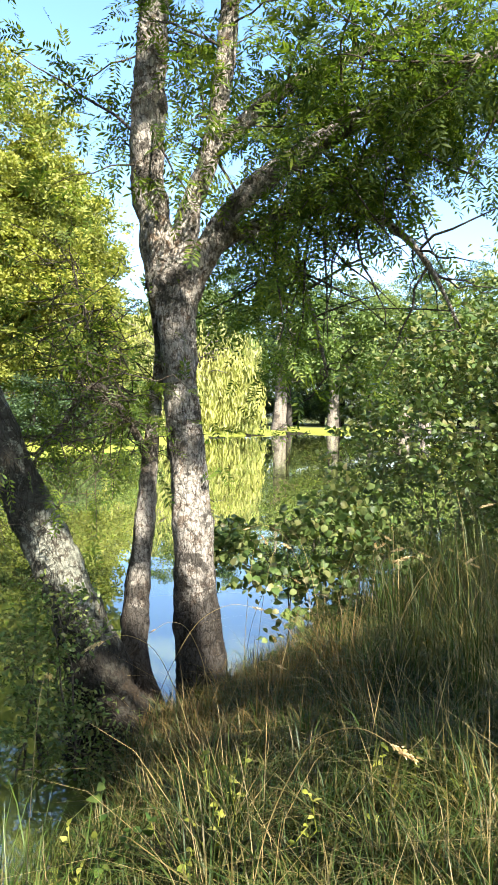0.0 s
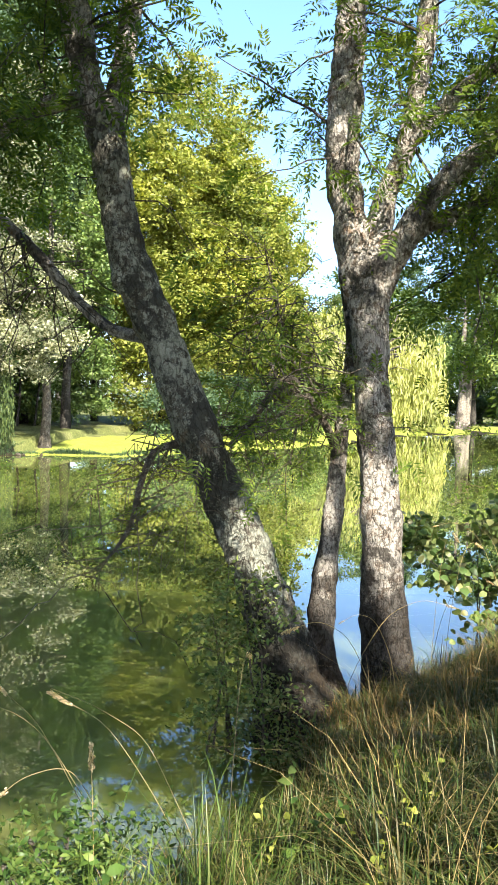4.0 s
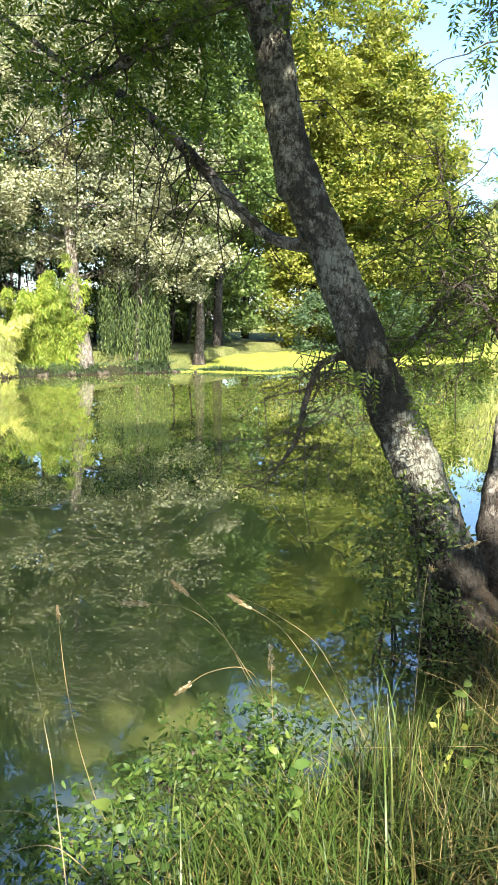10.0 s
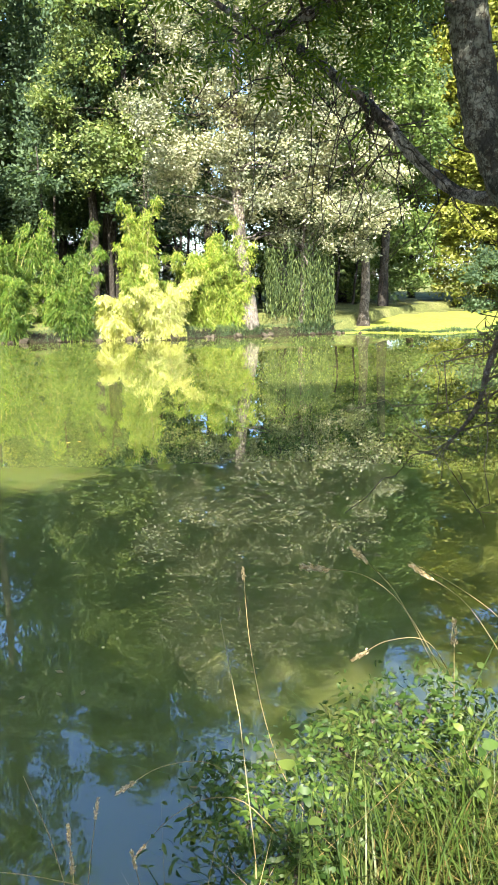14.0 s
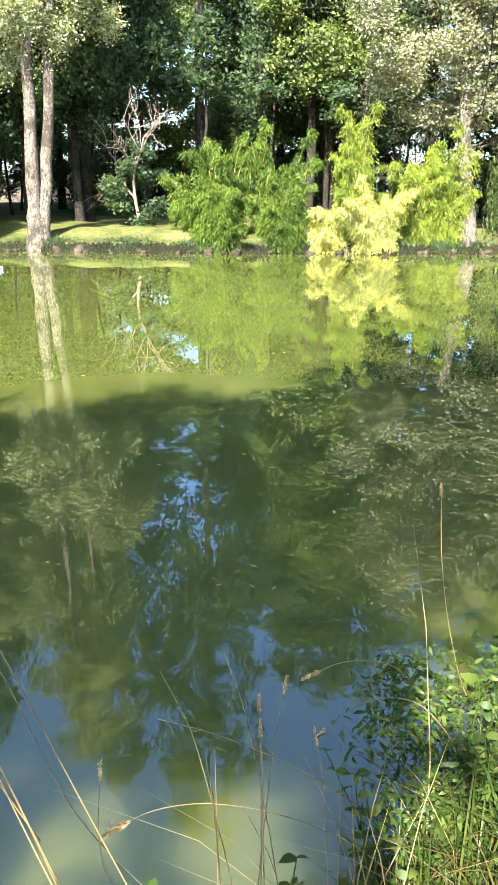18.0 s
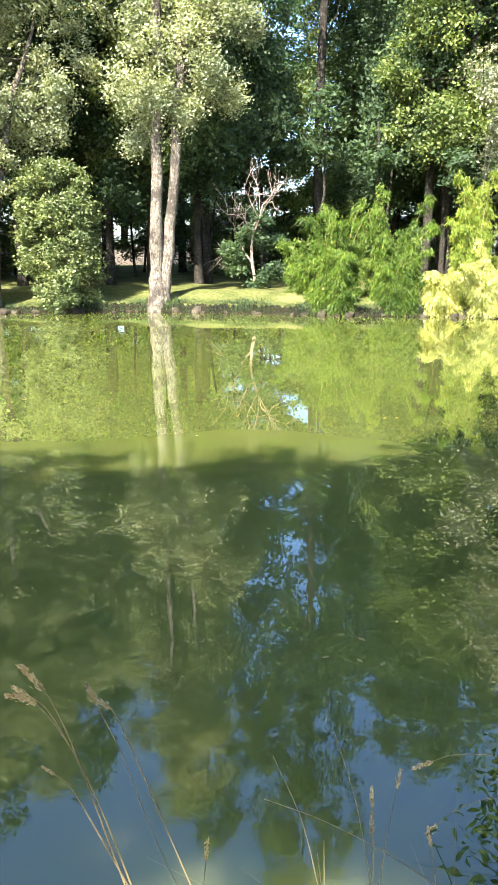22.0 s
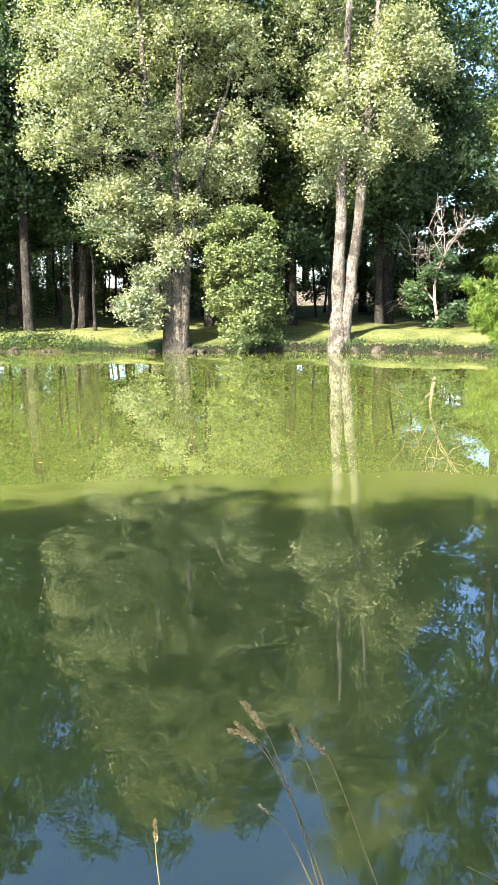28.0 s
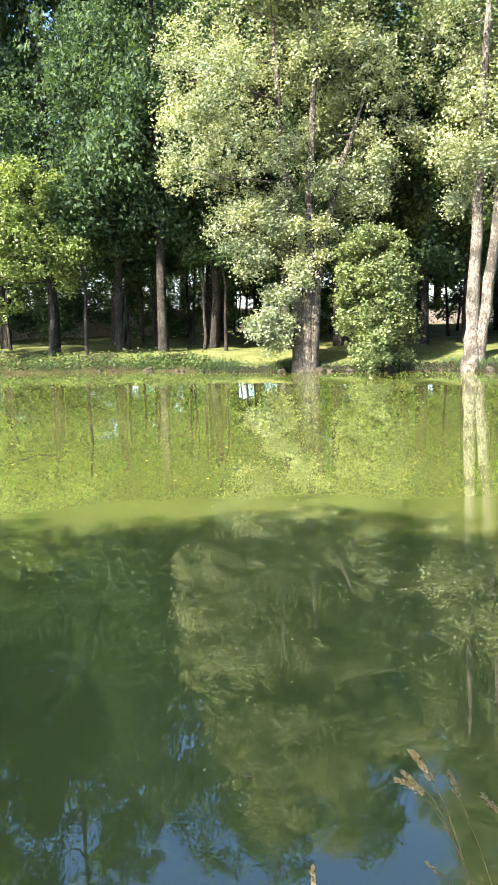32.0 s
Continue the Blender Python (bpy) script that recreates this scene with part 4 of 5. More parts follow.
# ---- the sunlit yellow-green trees and the woods behind ----
for k, (bx, by, bh, br, lf) in enumerate(((-10.0, 42, 19.0, 5.0, YELLOW_LEAF), (-7.0, 45, 14.5, 3.6, YELLOW_LEAF), (-16.0, 37, 14, 3.6, GREEN_LEAF), (-9.8, 57, 9, 3.5, YELLOW_LEAF))):
    leafy_tree("sunlit_tree", "bushy yellow-green tree in full sun", (bx, by, 0.4), [[(0, 0, -0.3, 0.35), (0.2, 0.1, bh * 0.4, 0.25), (0, 0, bh * 0.85, 0.06)]],
               [(0, 0, bh * 0.66, br, br, bh * 0.33), (-br * 0.5, -0.5, bh * 0.4, br * 0.75, br * 0.7, bh * 0.25), (br * 0.5, 0, bh * 0.35, br * 0.7, br * 0.7, bh * 0.27), (0, -0.5, bh * 0.16, br * 0.8, br * 0.6, bh * 0.13), (0, 0, bh * 0.8, br * 0.75, br * 0.75, bh * 0.2), (0, 0, bh * 0.55, br * 0.8, br * 0.8, bh * 0.25)],
               lf, DARK_BARK, 3600, 40, 0.32, 0.22, 80 + k, "sunlit trees")


def wood_tree(h, r, leaf, seed, low):
    return leafy_tree("wood_tree", "tall woodland tree with dark bare trunk and high crown", (0, 0, 0), [[(0, 0, -0.4, 0.2), (0.1, 0, h * 0.4, 0.16), (0, 0.1, h * 0.9, 0.04)]],
                      [(0, 0, h * 0.72, r, r, h * 0.27), (r * 0.3, r * 0.3, h * low, r * 0.8, r * 0.8, h * 0.15), (-r * 0.4, 0, h * (low + 0.1), r * 0.75, r * 0.8, h * 0.16)],
                      leaf, DARK_BARK, 900, 36, 0.28, 0.165, seed, "woodland trees", shell=0.4, tall=1.0)


g = np.random.default_rng(90)
# kind 2's lighter leaves paint a sunlit crown among the darker woods
kinds = [wood_tree(16, 2.7, WOOD_LEAF, 91, 0.42), wood_tree(17.5, 2.4, WOOD_LEAF, 92, 0.5), wood_tree(14, 2.6, LIGHT_LEAF, 93, 0.4), wood_tree(12, 2.8, WOOD_LEAF, 94, 0.3)]
WOOD = [(-29.5, 9.5, 0), (-30.5, 13, 1), (-28, 16.5, 0), (-27.6, 18.8, 3), (-31, 5, 3), (-34, 1, 0), (-33.5, -3, 1), (-36, 8, 1), (-35.5, 12.5, 0), (-33, 17, 3), (-38, 4, 0), (-38.5, -1, 3),
        (-31.5, 21.2, 1), (-22.5, 27.5, 1), (-20.5, 26, 2), (-22.6, 26.2, 3), (-20.8, 28.2, 1), (-33, 22, 0), (-26, 33.5, 1), (-15.4, 29.5, 0), (-14.5, 30, 3), (-12.5, 33.5, 0), (-18, 37, 1), (-35, -8, 0), (-39, -12, 1), (-36, -18, 3), (-41, 14, 0), (-40, 9.5, 3),
        (-21, 42, 0), (-30, 37, 1), (-15, 45, 0), (-20, 48, 1), (-27, 24.3, 1), (-19.6, 30.4, 1), (-32.2, 31.4, 2)]
for n, (x, y, k) in enumerate(WOOD):
    z = float(height(x, y))
    m = pose(x, y, z, 0, 0, g.uniform(0, 360)) @ Matrix.Diagonal((1, 1, 1.5 if n in (31, 32) else g.uniform(1.1, 1.4) * (0.78 if -x < 1.15 * y else 1.0), 1))
    if n < 4:
        ob = kinds[n]
        ob.matrix_basis = m
    else:
        copy_thing(kinds[k], m)

for x, y in ((-32.5, 3.5), (-31.8, 7.2), (-34, -1.5), (-29.8, 11.8), (-28.8, 15), (-33, 10.5), (-27, 18), (-35.5, 5.5)):
    copy_thing(kinds[3], pose(x, y, float(height(x, y)), 0, 0, g.uniform(0, 360)) @ Matrix.Diagonal((0.9, 0.9, g.uniform(0.65, 0.85), 1)))

# low growth under the woods and more woods behind, closing the view
def thicket(x, y, w, h, leaf, seed):
    leafy_tree("thicket", "dense leafy undergrowth at the edge of the woods", (x, y, float(height(x, y))), [[(0, 0, -0.3, 0.07), (0.1, 0.2, h * 0.5, 0.05), (0, 0, h * 0.8, 0.02)], [(0.8, 0, -0.3, 0.06), (1.0, 0.2, h * 0.5, 0.04), (1, 0, h * 0.8, 0.02)]],
               [(0, 0, h * 0.5, w, w * 0.8, h * 0.5), (w * 0.6, w * 0.5, h * 0.4, w * 0.7, w * 0.7, h * 0.4), (-w * 0.5, -w * 0.5, h * 0.35, w * 0.7, w * 0.7, h * 0.38)], leaf, DARK_BARK, 300, 44, 0.34, 0.165, seed, "undergrowth", category="bush", shell=0.3)


for n, (x, y, w, h) in enumerate(((-36, 16, 3, 3.5), (-43, 1, 4, 5), (-45, -6, 4, 6), (-46, 9, 4, 5.5), (-44, 18, 4, 5), (-40, 23, 4, 4.5), (-35, 27, 3.5, 4), (-30, 31, 4, 4), (-25, 36, 4, 5), (-19, 34, 3, 3.5), (-15, 34, 3, 4), (-7.5, 38.5, 3, 3.2), (-4, 42, 2.5, 3), (-40, -18, 5, 6), (-43, -28, 6, 7), (-6, 108, 7, 6), (5, 110, 7, 5), (15, 111, 7, 5.5), (26, 112, 8, 6), (38, 110, 8, 6), (50, 106, 8, 7), (-14, 100, 7, 8), (-3, 66, 4, 5), (-46, 5, 3.5, 4.5), (-47, 12, 3.5, 4.5), (-49, -1, 4, 5), (-33, 35, 4, 6.5), (-28.5, 37, 4, 6.5), (-38, 30, 4, 6), (-29.5, 27.6, 2.6, 6.0), (-31.8, 25.4, 2.8, 7.5))):
    thicket(x, y, w, h, WOOD_LEAF if n % 2 else GREEN_LEAF, 200 + n)
for n in range(44):
    deg = -22 + n * 3.6 + g.uniform(-1, 1)
    if 28 < deg < 35 or 45.5 < deg < 50.5:
        continue
    a = radians(deg)
    r = g.uniform(58, 78) if n > 13 else g.uniform(100, 125)
    copy_thing(kinds[n % 4], pose(-r * math.sin(a), r * math.cos(a), 0.3, 0, 0, g.uniform(0, 360)) @ Matrix.Diagonal((1.8, 1.8, g.uniform(1.0, 1.25), 1)))

low_kind = wood_tree(11, 3.0, GREEN_LEAF, 95, 0.2)
low_kind.matrix_basis = pose(-22, 122, 0.5) @ Matrix.Diagonal((2.1, 2.1, 1.6, 1))
for n in range(26):
    a = radians(-40 + n * 2.1 + g.uniform(-0.6, 0.6))
    r = g.uniform(116, 140)
    copy_thing(low_kind, pose(r * math.sin(-a), r * math.cos(a), 0.3, 0, 0, g.uniform(0, 360)) @ Matrix.Diagonal((1, 1, g.uniform(0.7, 1.2), 1)))

WALL = soil_mat("house_plaster", [(0.36, 0.31, 0.26), (0.46, 0.41, 0.35)], 0.6, 0.004)
TILE = soil_mat("roof_tile", [(0.26, 0.19, 0.16), (0.38, 0.28, 0.24)], 2.0, 0.02)
GLASS, gnt, gb = node_mat("window_glass")
gb.inputs["Base Color"].default_value, gb.inputs["Roughness"].default_value = (0.03, 0.035, 0.04, 1), 0.06


def house(x, y, turn, ln, label):
    top = thing("house", label, "house", "houses behind the woods", (x, y, float(height(x, y))))
    top.rotation_euler.z = radians(turn)
    part("wall", Geo().box(-ln / 2, -3, -0.5, ln / 2, 3, 2.3).mesh("wall", False), WALL, top)
    r = Geo()
    r.v = [(-ln / 2 - 0.4, -3.5, 2.2), (ln / 2 + 0.4, -3.5, 2.2), (ln / 2 + 0.4, 3.5, 2.2), (-ln / 2 - 0.4, 3.5, 2.2), (-ln / 2 - 0.4, 0, 3.5), (ln / 2 + 0.4, 0, 3.5)]
    r.f = [(0, 1, 5, 4), (2, 3, 4, 5), (0, 4, 3), (1, 2, 5), (3, 2, 1, 0)]
    part("roof", r.mesh("roof", False), TILE, top)
    k = int(ln // 3)
    for i in range(k):
        c = -ln / 2 + (i + 0.5) * ln / k
        w = part("window", Geo().box(c - 0.55, -3.06, 0.8, c + 0.55, -2.98, 1.9).mesh("window", False), WALL, top)
        part("pane", Geo().box(c - 0.45, -3.08, 0.9, c + 0.45, -3.05, 1.8).mesh("pane", False), GLASS, w)


house(-43, 37.5, 50, 14, "low cream house with red tiled roof behind trees")

top = thing("garden_wall", "long low pale plaster wall behind the woods", "wall", at=(-50, 7, 0.8))
top.rotation_euler.z = radians(8)
for k in range(12):
    part("wall_bay", Geo().box(-0.15, -30 + k * 5, -0.5, 0.15, -25.05 + k * 5, 1.45).mesh("wall_bay", False), WALL, top)
    part("coping", Geo().box(-0.22, -30 + k * 5, 1.45, 0.22, -25.05 + k * 5, 1.55).mesh("coping", False), TILE, top)
for n in range(26):
    a = radians(g.uniform(30, 105))
    r = g.uniform(40, 56)
    if 45 < math.degrees(a) < 51 or 31 < math.degrees(a) < 35:
        continue
    copy_thing(kinds[3 if n % 3 else 1], pose(-r * math.sin(a), r * math.cos(a), 0.6, 0, 0, g.uniform(0, 360)) @ Matrix.Diagonal((1.1, 1.1, g.uniform(0.75, 1.2), 1)))


def sapling(x, y, h, seed):
    """A thin bare-stemmed young tree in the woods' shade."""
    gg = np.random.default_rng(seed)
    leafy_tree("sapling", "thin dark sapling stem in the shade of the woods", (x, y, float(height(x, y))), [[(0, 0, -0.2, 0.07), (gg.normal() * 0.2, gg.normal() * 0.2, h * 0.5, 0.05), (gg.normal() * 0.3, gg.normal() * 0.3, h, 0.02)]],
               [(0, 0, h * 0.85, 1.0, 1.0, h * 0.18)], WOOD_LEAF, DARK_BARK, 60, 24, 0.25, 0.2, seed, "saplings in the woods", twigs=6)


for n in range(34):
    a = radians(g.uniform(28, 92))
    r = g.uniform(31, 40)
    sapling(-r * math.sin(a), r * math.cos(a), g.uniform(4.5, 7), 300 + n)

# park beyond the pond's far end
for k, (bx, by, bh, br, lf) in enumerate(((11.3, 84, 15, 5, GREEN_LEAF), (20, 98, 17, 6, GREEN_LEAF), (31, 104, 18, 6.5, WOOD_LEAF), (3, 104, 17, 6.5, GREEN_LEAF), (-9, 96, 16, 6, YELLOW_LEAF), (44, 100, 18, 7, WOOD_LEAF), (26, 80, 8, 4, GREEN_LEAF))):
    leafy_tree("park_tree", "tall park tree on the lawn across the pond", (bx, by, 0.8), [[(0, 0, -0.5, 0.55), (0.1, 0, bh * 0.3, 0.42), (0, 0, bh * 0.85, 0.1)], [(0.5, 0, -0.5, 0.4), (0.7, 0, bh * 0.3, 0.34), (1.2, 0, bh * 0.75, 0.1)]],
               [(0, 0, bh * 0.68, br, br, bh * 0.3), (br * 0.5, 0, bh * 0.5, br * 0.7, br * 0.7, bh * 0.2)], lf, PALE_BARK, 420, 22, 0.6, 0.5, 100 + k, "park trees")


# ---- near shrubs ----
def bramble(base, lobes, leaf, clumps, per, spread, size, seed, label, ratio=0.75, name="bramble_bush"):
    """A low shrub: thin arching stems that end inside its lobes."""
    gg = np.random.default_rng(seed)
    stems = []
    for lx, ly, lz, rx, ry, rz in lobes:
        for _ in range(2):
            fx, fy = lx * 0.6 + gg.normal() * 0.1, ly * 0.6 + gg.normal() * 0.1
            stems.append([(fx, fy, -0.1, 0.007), ((fx + lx) / 2 + gg.normal() * 0.05, (fy + ly) / 2 + gg.normal() * 0.05, lz * 0.6, 0.005), (lx + gg.normal() * rx * 0.4, ly + gg.normal() * ry * 0.4, lz + rz * 0.4, 0.002)])
    return leafy_tree(name, label, base, stems, lobes, leaf, TWIG_BARK, clumps, per, spread, size, seed, "shrubs on the bank", ratio, 14, 0.2, "bush", 0.4, boss=0.45, fine=True)


bramble((0.95, 6.1, 0.1), [(0, 0, 0.65, 0.55, 0.45, 0.42), (0.55, 0.3, 0.6, 0.5, 0.5, 0.5), (0.3, -0.2, 0.3, 0.6, 0.4, 0.3)], SHRUB_LEAF, 260, 10, 0.09, 0.066, 111, "low bramble with round dark leaves at the waterline", 0.9)
bramble((2.5, 7.0, 0.3), [(0, 0, 1.0, 0.8, 0.8, 0.9), (0.5, 0.4, 1.9, 0.9, 0.8, 0.7), (-0.2, 0.3, 0.5, 0.8, 0.6, 0.5), (1.0, -0.2, 1.0, 0.7, 0.7, 0.9)], SHRUB_LEAF, 620, 18, 0.12, 0.065, 112, "dense dark shrub overhanging the water", 0.55, "bank_shrub")
bramble((3.2, 7.6, 0.5), [(0, 0, 1.3, 1.2, 1.1, 1.1), (0.5, -1.2, 1.0, 0.9, 1.0, 0.9), (0.3, 0.3, 2.4, 1.1, 1.0, 0.8), (-0.8, 0.1, 1.9, 0.6, 0.6, 0.6)], SHRUB_LEAF, 560, 18, 0.15, 0.07, 113, "tall dark shrub thicket on the bank", 0.5, "bank_shrub")
bramble((-0.55, 4.21, 0.0), [(-0.05, 0, 0.4, 0.16, 0.13, 0.3), (0, -0.05, 0.8, 0.13, 0.11, 0.25), (-0.12, 0.05, 0.95, 0.1, 0.09, 0.25), (0.1, -0.1, 0.15, 0.2, 0.15, 0.15), (-0.2, 0, 0.6, 0.12, 0.1, 0.3), (-0.14, -0.1, 0.2, 0.2, 0.15, 0.2)], SHRUB_LEAF, 400, 9, 0.08, 0.034, 114, "leafy suckers round the leaning trunk's foot", 0.45, "sucker_shoots")
bramble((-0.75, 2.7, 0.05), [(-0.05, -0.1, 0.16, 0.2, 0.2, 0.16), (-0.25, -0.4, 0.2, 0.25, 0.3, 0.25), (-0.38, -0.9, 0.2, 0.22, 0.35, 0.28)], WEED_LEAF, 420, 14, 0.07, 0.032, 115, "green weeds with small leaves along the water's edge", 0.36, "weed_clump")


# ---- grass ----
def blades(name, xy, h, w, lean, g, base_z=None, heading=None):
    """Curved grass blades, three strips each."""
    n = len(xy)
    z = height(xy[:, 0], xy[:, 1]) if base_z is None else base_z
    root = np.column_stack([xy, z - 0.02])
    a = g.uniform(0, 2 * np.pi, n) if heading is None else np.arctan2(heading[:, 1], heading[:, 0]) + g.normal(size=n) * 0.5
    d = np.stack([np.cos(a), np.sin(a), np.zeros(n)], 1)
    s = np.stack([-np.sin(a), np.cos(a), np.zeros(n)], 1)
    hh, ww, ll = h * g.uniform(0.5, 1.3, (n, 1)), w * g.uniform(0.6, 1.3, (n, 1)), lean * g.uniform(0.1, 1.6, (n, 1))
    rows = []
    for u, k in ((0, 1), (0.35, 0.9), (0.7, 0.6), (1.0, 0.08)):
        c = root + np.array((0, 0, 1)) * hh * (u - 0.35 * ll * u ** 3) + d * hh * ll * u ** 2.2
        rows += [c - s * ww * k * 0.5, c + s * ww * k * 0.5]
    return quads(name, np.stack(rows, 1), 8)


def on_bank(n, x0, x1, y0, y1, g, lo=0.02):
    xy = np.column_stack([g.uniform(x0, x1, n * 3), g.uniform(y0, y1, n * 3)])
    d, near = shore(xy[:, 0], xy[:, 1])
    return xy[(d > lo) & near][:n]


g = np.random.default_rng(120)
def tufts(name, n, per, x0, x1, y0, y1, h, w, lean, g, mat, splay=0.1):
    """Tufts of blades that splay out from their middles, each tuft with its own height."""
    c = on_bank(n, x0, x1, y0, y1, g)
    n = len(c)
    off = g.normal(size=(n, per, 2)) * splay * 0.5
    xy = (c[:, None] + off).reshape(-1, 2)
    dirs = off.reshape(-1, 2) + np.repeat(g.normal(size=(n, 2)) * splay * 0.35, per, 0)
    d, _ = shore(xy[:, 0], xy[:, 1])
    hs = np.repeat(g.uniform(0.45, 1.35, n) * np.where((c[:, 0] < 0.9) & (c[:, 1] > 3.2), 0.6, 1.0) * np.where(c[:, 0] < 0.1, 0.7, 1.0), per)
    keep = d > 0
    return part(name, blades(name, xy[keep], h * hs[keep, None], w, lean, g, heading=dirs[keep]), mat)


part("grass", blades("grass", on_bank(12000, -1.3, 3.4, 0.9, 7.5, g), 0.17, 0.006, 0.9, g), GRASS)
tagged(bpy.data.objects["grass"], "long rough green and straw grass on the bank", "grass", kind="stuff")
tufts("grass_tufts", 1500, 26, -1.2, 3.4, 1.0, 7.0, 0.3, 0.006, 0.95, g, GRASS)
tagged(bpy.data.objects["grass_tufts"], "bent green and yellowing grass tufts", "grass", kind="stuff")
tufts("tall_grass", 520, 16, 1.3, 4.6, 2.4, 7.5, 0.75, 0.005, 0.6, g, GRASS, 0.14)
tufts("straw", 460, 6, -0.9, 4.2, 1.6, 6.5, 0.5, 0.0026, 0.85, g, DRY, 0.2)
tufts("brown_grass", 190, 18, -0.5, 1.0, 3.5, 5.2, 0.34, 0.005, 0.9, g, BROWN_GRASS)
# waterside blades take a lighter green that paints sunlight on them
tufts("edge_grass", 95, 13, -1.15, -0.3, 1.3, 2.7, 0.5, 0.0055, 0.75, g, LIT_GRASS, 0.12)
tagged(bpy.data.objects["edge_grass"], "grass along the water's edge, coloured brighter for the sun on it", "grass", kind="stuff")
tufts("edge_stalks", 12, 5, -1.2, -0.9, 0.45, 1.5, 0.85, 0.0032, 0.95, g, DRY, 0.16)
tagged(bpy.data.objects["edge_stalks"], "bent dry stalks leaning out over the water", "grass", kind="stuff")
tagged(bpy.data.objects["brown_grass"], "reddish-brown dying grass round the trunk feet", "grass", kind="stuff")
tagged(bpy.data.objects["straw"], "thin dry straw stalks among the grass", "grass", kind="stuff")
tagged(bpy.data.objects["tall_grass"], "tall thin grass going to seed", "grass", kind="stuff")

# far bank fringe
fb = np.array(FAR_BANK[2:17], float)
seg = g.integers(len(fb) - 1, size=22000)
u = g.uniform(size=(22000, 1))
q = fb[seg] * (1 - u) + fb[seg + 1] * u
back = unit(np.stack([-(fb[seg + 1] - fb[seg])[:, 1], (fb[seg + 1] - fb[seg])[:, 0]], 1))
clump = 0.5 + 0.5 * np.sin(q[:, :1] * 2.1 + q[:, 1:] * 1.3)
q = q + back * (0.02 + np.abs(g.normal(size=(22000, 1))) * 0.3)
part("bank_plants", blades("bank_plants", q, 0.07 + 0.15 * clump, 0.016, 1.1, g), WOOD_LEAF)
# bank weeds in a dark leaf colour that stands for the shade there
seg = g.integers(5, size=12000)
u = g.uniform(size=(12000, 1))
q = np.array(FAR_BANK[1:7])[seg] * (1 - u) + np.array(FAR_BANK[2:8])[seg] * u
q = q + np.array((-0.9, 0.42)) * (0.05 + np.abs(g.normal(size=(12000, 1))) * 0.8)
q = q[q[:, 1] < 5.8 + g.normal(size=12000) * 0.5]
part("bank_shade_leaves", leaves("bank_shade_leaves", np.column_stack([q, np.clip(height(q[:, 0], q[:, 1]), 0, 2) + np.abs(g.normal(size=len(q))) * 0.1]), 0.1, g, 0.6, 0.8), DARK_WILLOW)
tagged(bpy.data.objects["bank_shade_leaves"], "weeds over the earth bank, coloured dark for its shade", "plants", kind="stuff")
tagged(bpy.data.objects["bank_plants"], "low green plants along the far waterline", "plants", kind="stuff")


# ---- broad-leaved weeds at the water's edge ----
def weed_plant(x, y, h, size, seed, leaf=WEED_LEAF, label="upright green weed with broad leaves at the water's edge"):
    gg = np.random.default_rng(seed)
    z = max(0.0, float(height(x, y)))
    top = thing("weed_plant", label, "weed", "weeds on the bank", (x, y, z))
    pts, axs = [], []
    for _ in range(3):
        tip = np.array((gg.normal() * 0.12, gg.normal() * 0.12, h * gg.uniform(0.7, 1.1)))
        line = bend((gg.normal() * 0.02, gg.normal() * 0.02, -0.05), tip, 8, 0.01, gg)
        part("stem", Geo().tube(line, np.linspace(0.004, 0.0015, 8), 5), leaf, top)
        for k in range(2, 8):
            for s in (1, -1):
                a = gg.uniform(0, np.pi)
                pts.append(line[k])
                axs.append((s * math.cos(a), s * math.sin(a), 0.15))
    part("foliage", leaves("foliage", np.array(pts), size, gg, 0.62, 1.6, axis=np.array(axs), fine=True), leaf, top)


for k, (x, y, h, sz) in enumerate(((-0.85, 2.55, 0.3, 0.07), (-0.72, 2.2, 0.5, 0.06), (-1.1, 2.2, 0.45, 0.05), (-1.2, 1.95, 0.45, 0.05), (-1.05, 1.7, 0.5, 0.06), (-1.22, 1.5, 0.3, 0.05), (-0.25, 2.7, 0.3, 0.07), (-1.3, 0.95, 0.3, 0.05), (-1.0, 2.8, 0.5, 0.05), (1.5, 3.0, 0.3, 0.07), (-1.1, 1.05, 0.42, 0.05), (-0.94, 0.42, 0.74, 0.085), (-1.05, 1.3, 0.45, 0.05))):
    weed_plant(x, y, h, sz * 0.7, 400 + k)
for k, (x, y, h) in enumerate(((0.1, 2.5, 0.3), (0.24, 2.75, 0.34), (0.02, 2.3, 0.26), (0.5, 2.5, 0.3), (0.14, 2.62, 0.24), (0.85, 2.7, 0.3), (-0.35, 2.6, 0.32))):
    weed_plant(x, y, h * 0.8, 0.03, 430 + k, YELLOW_LEAF, "low yellowing weed among the bank grass")


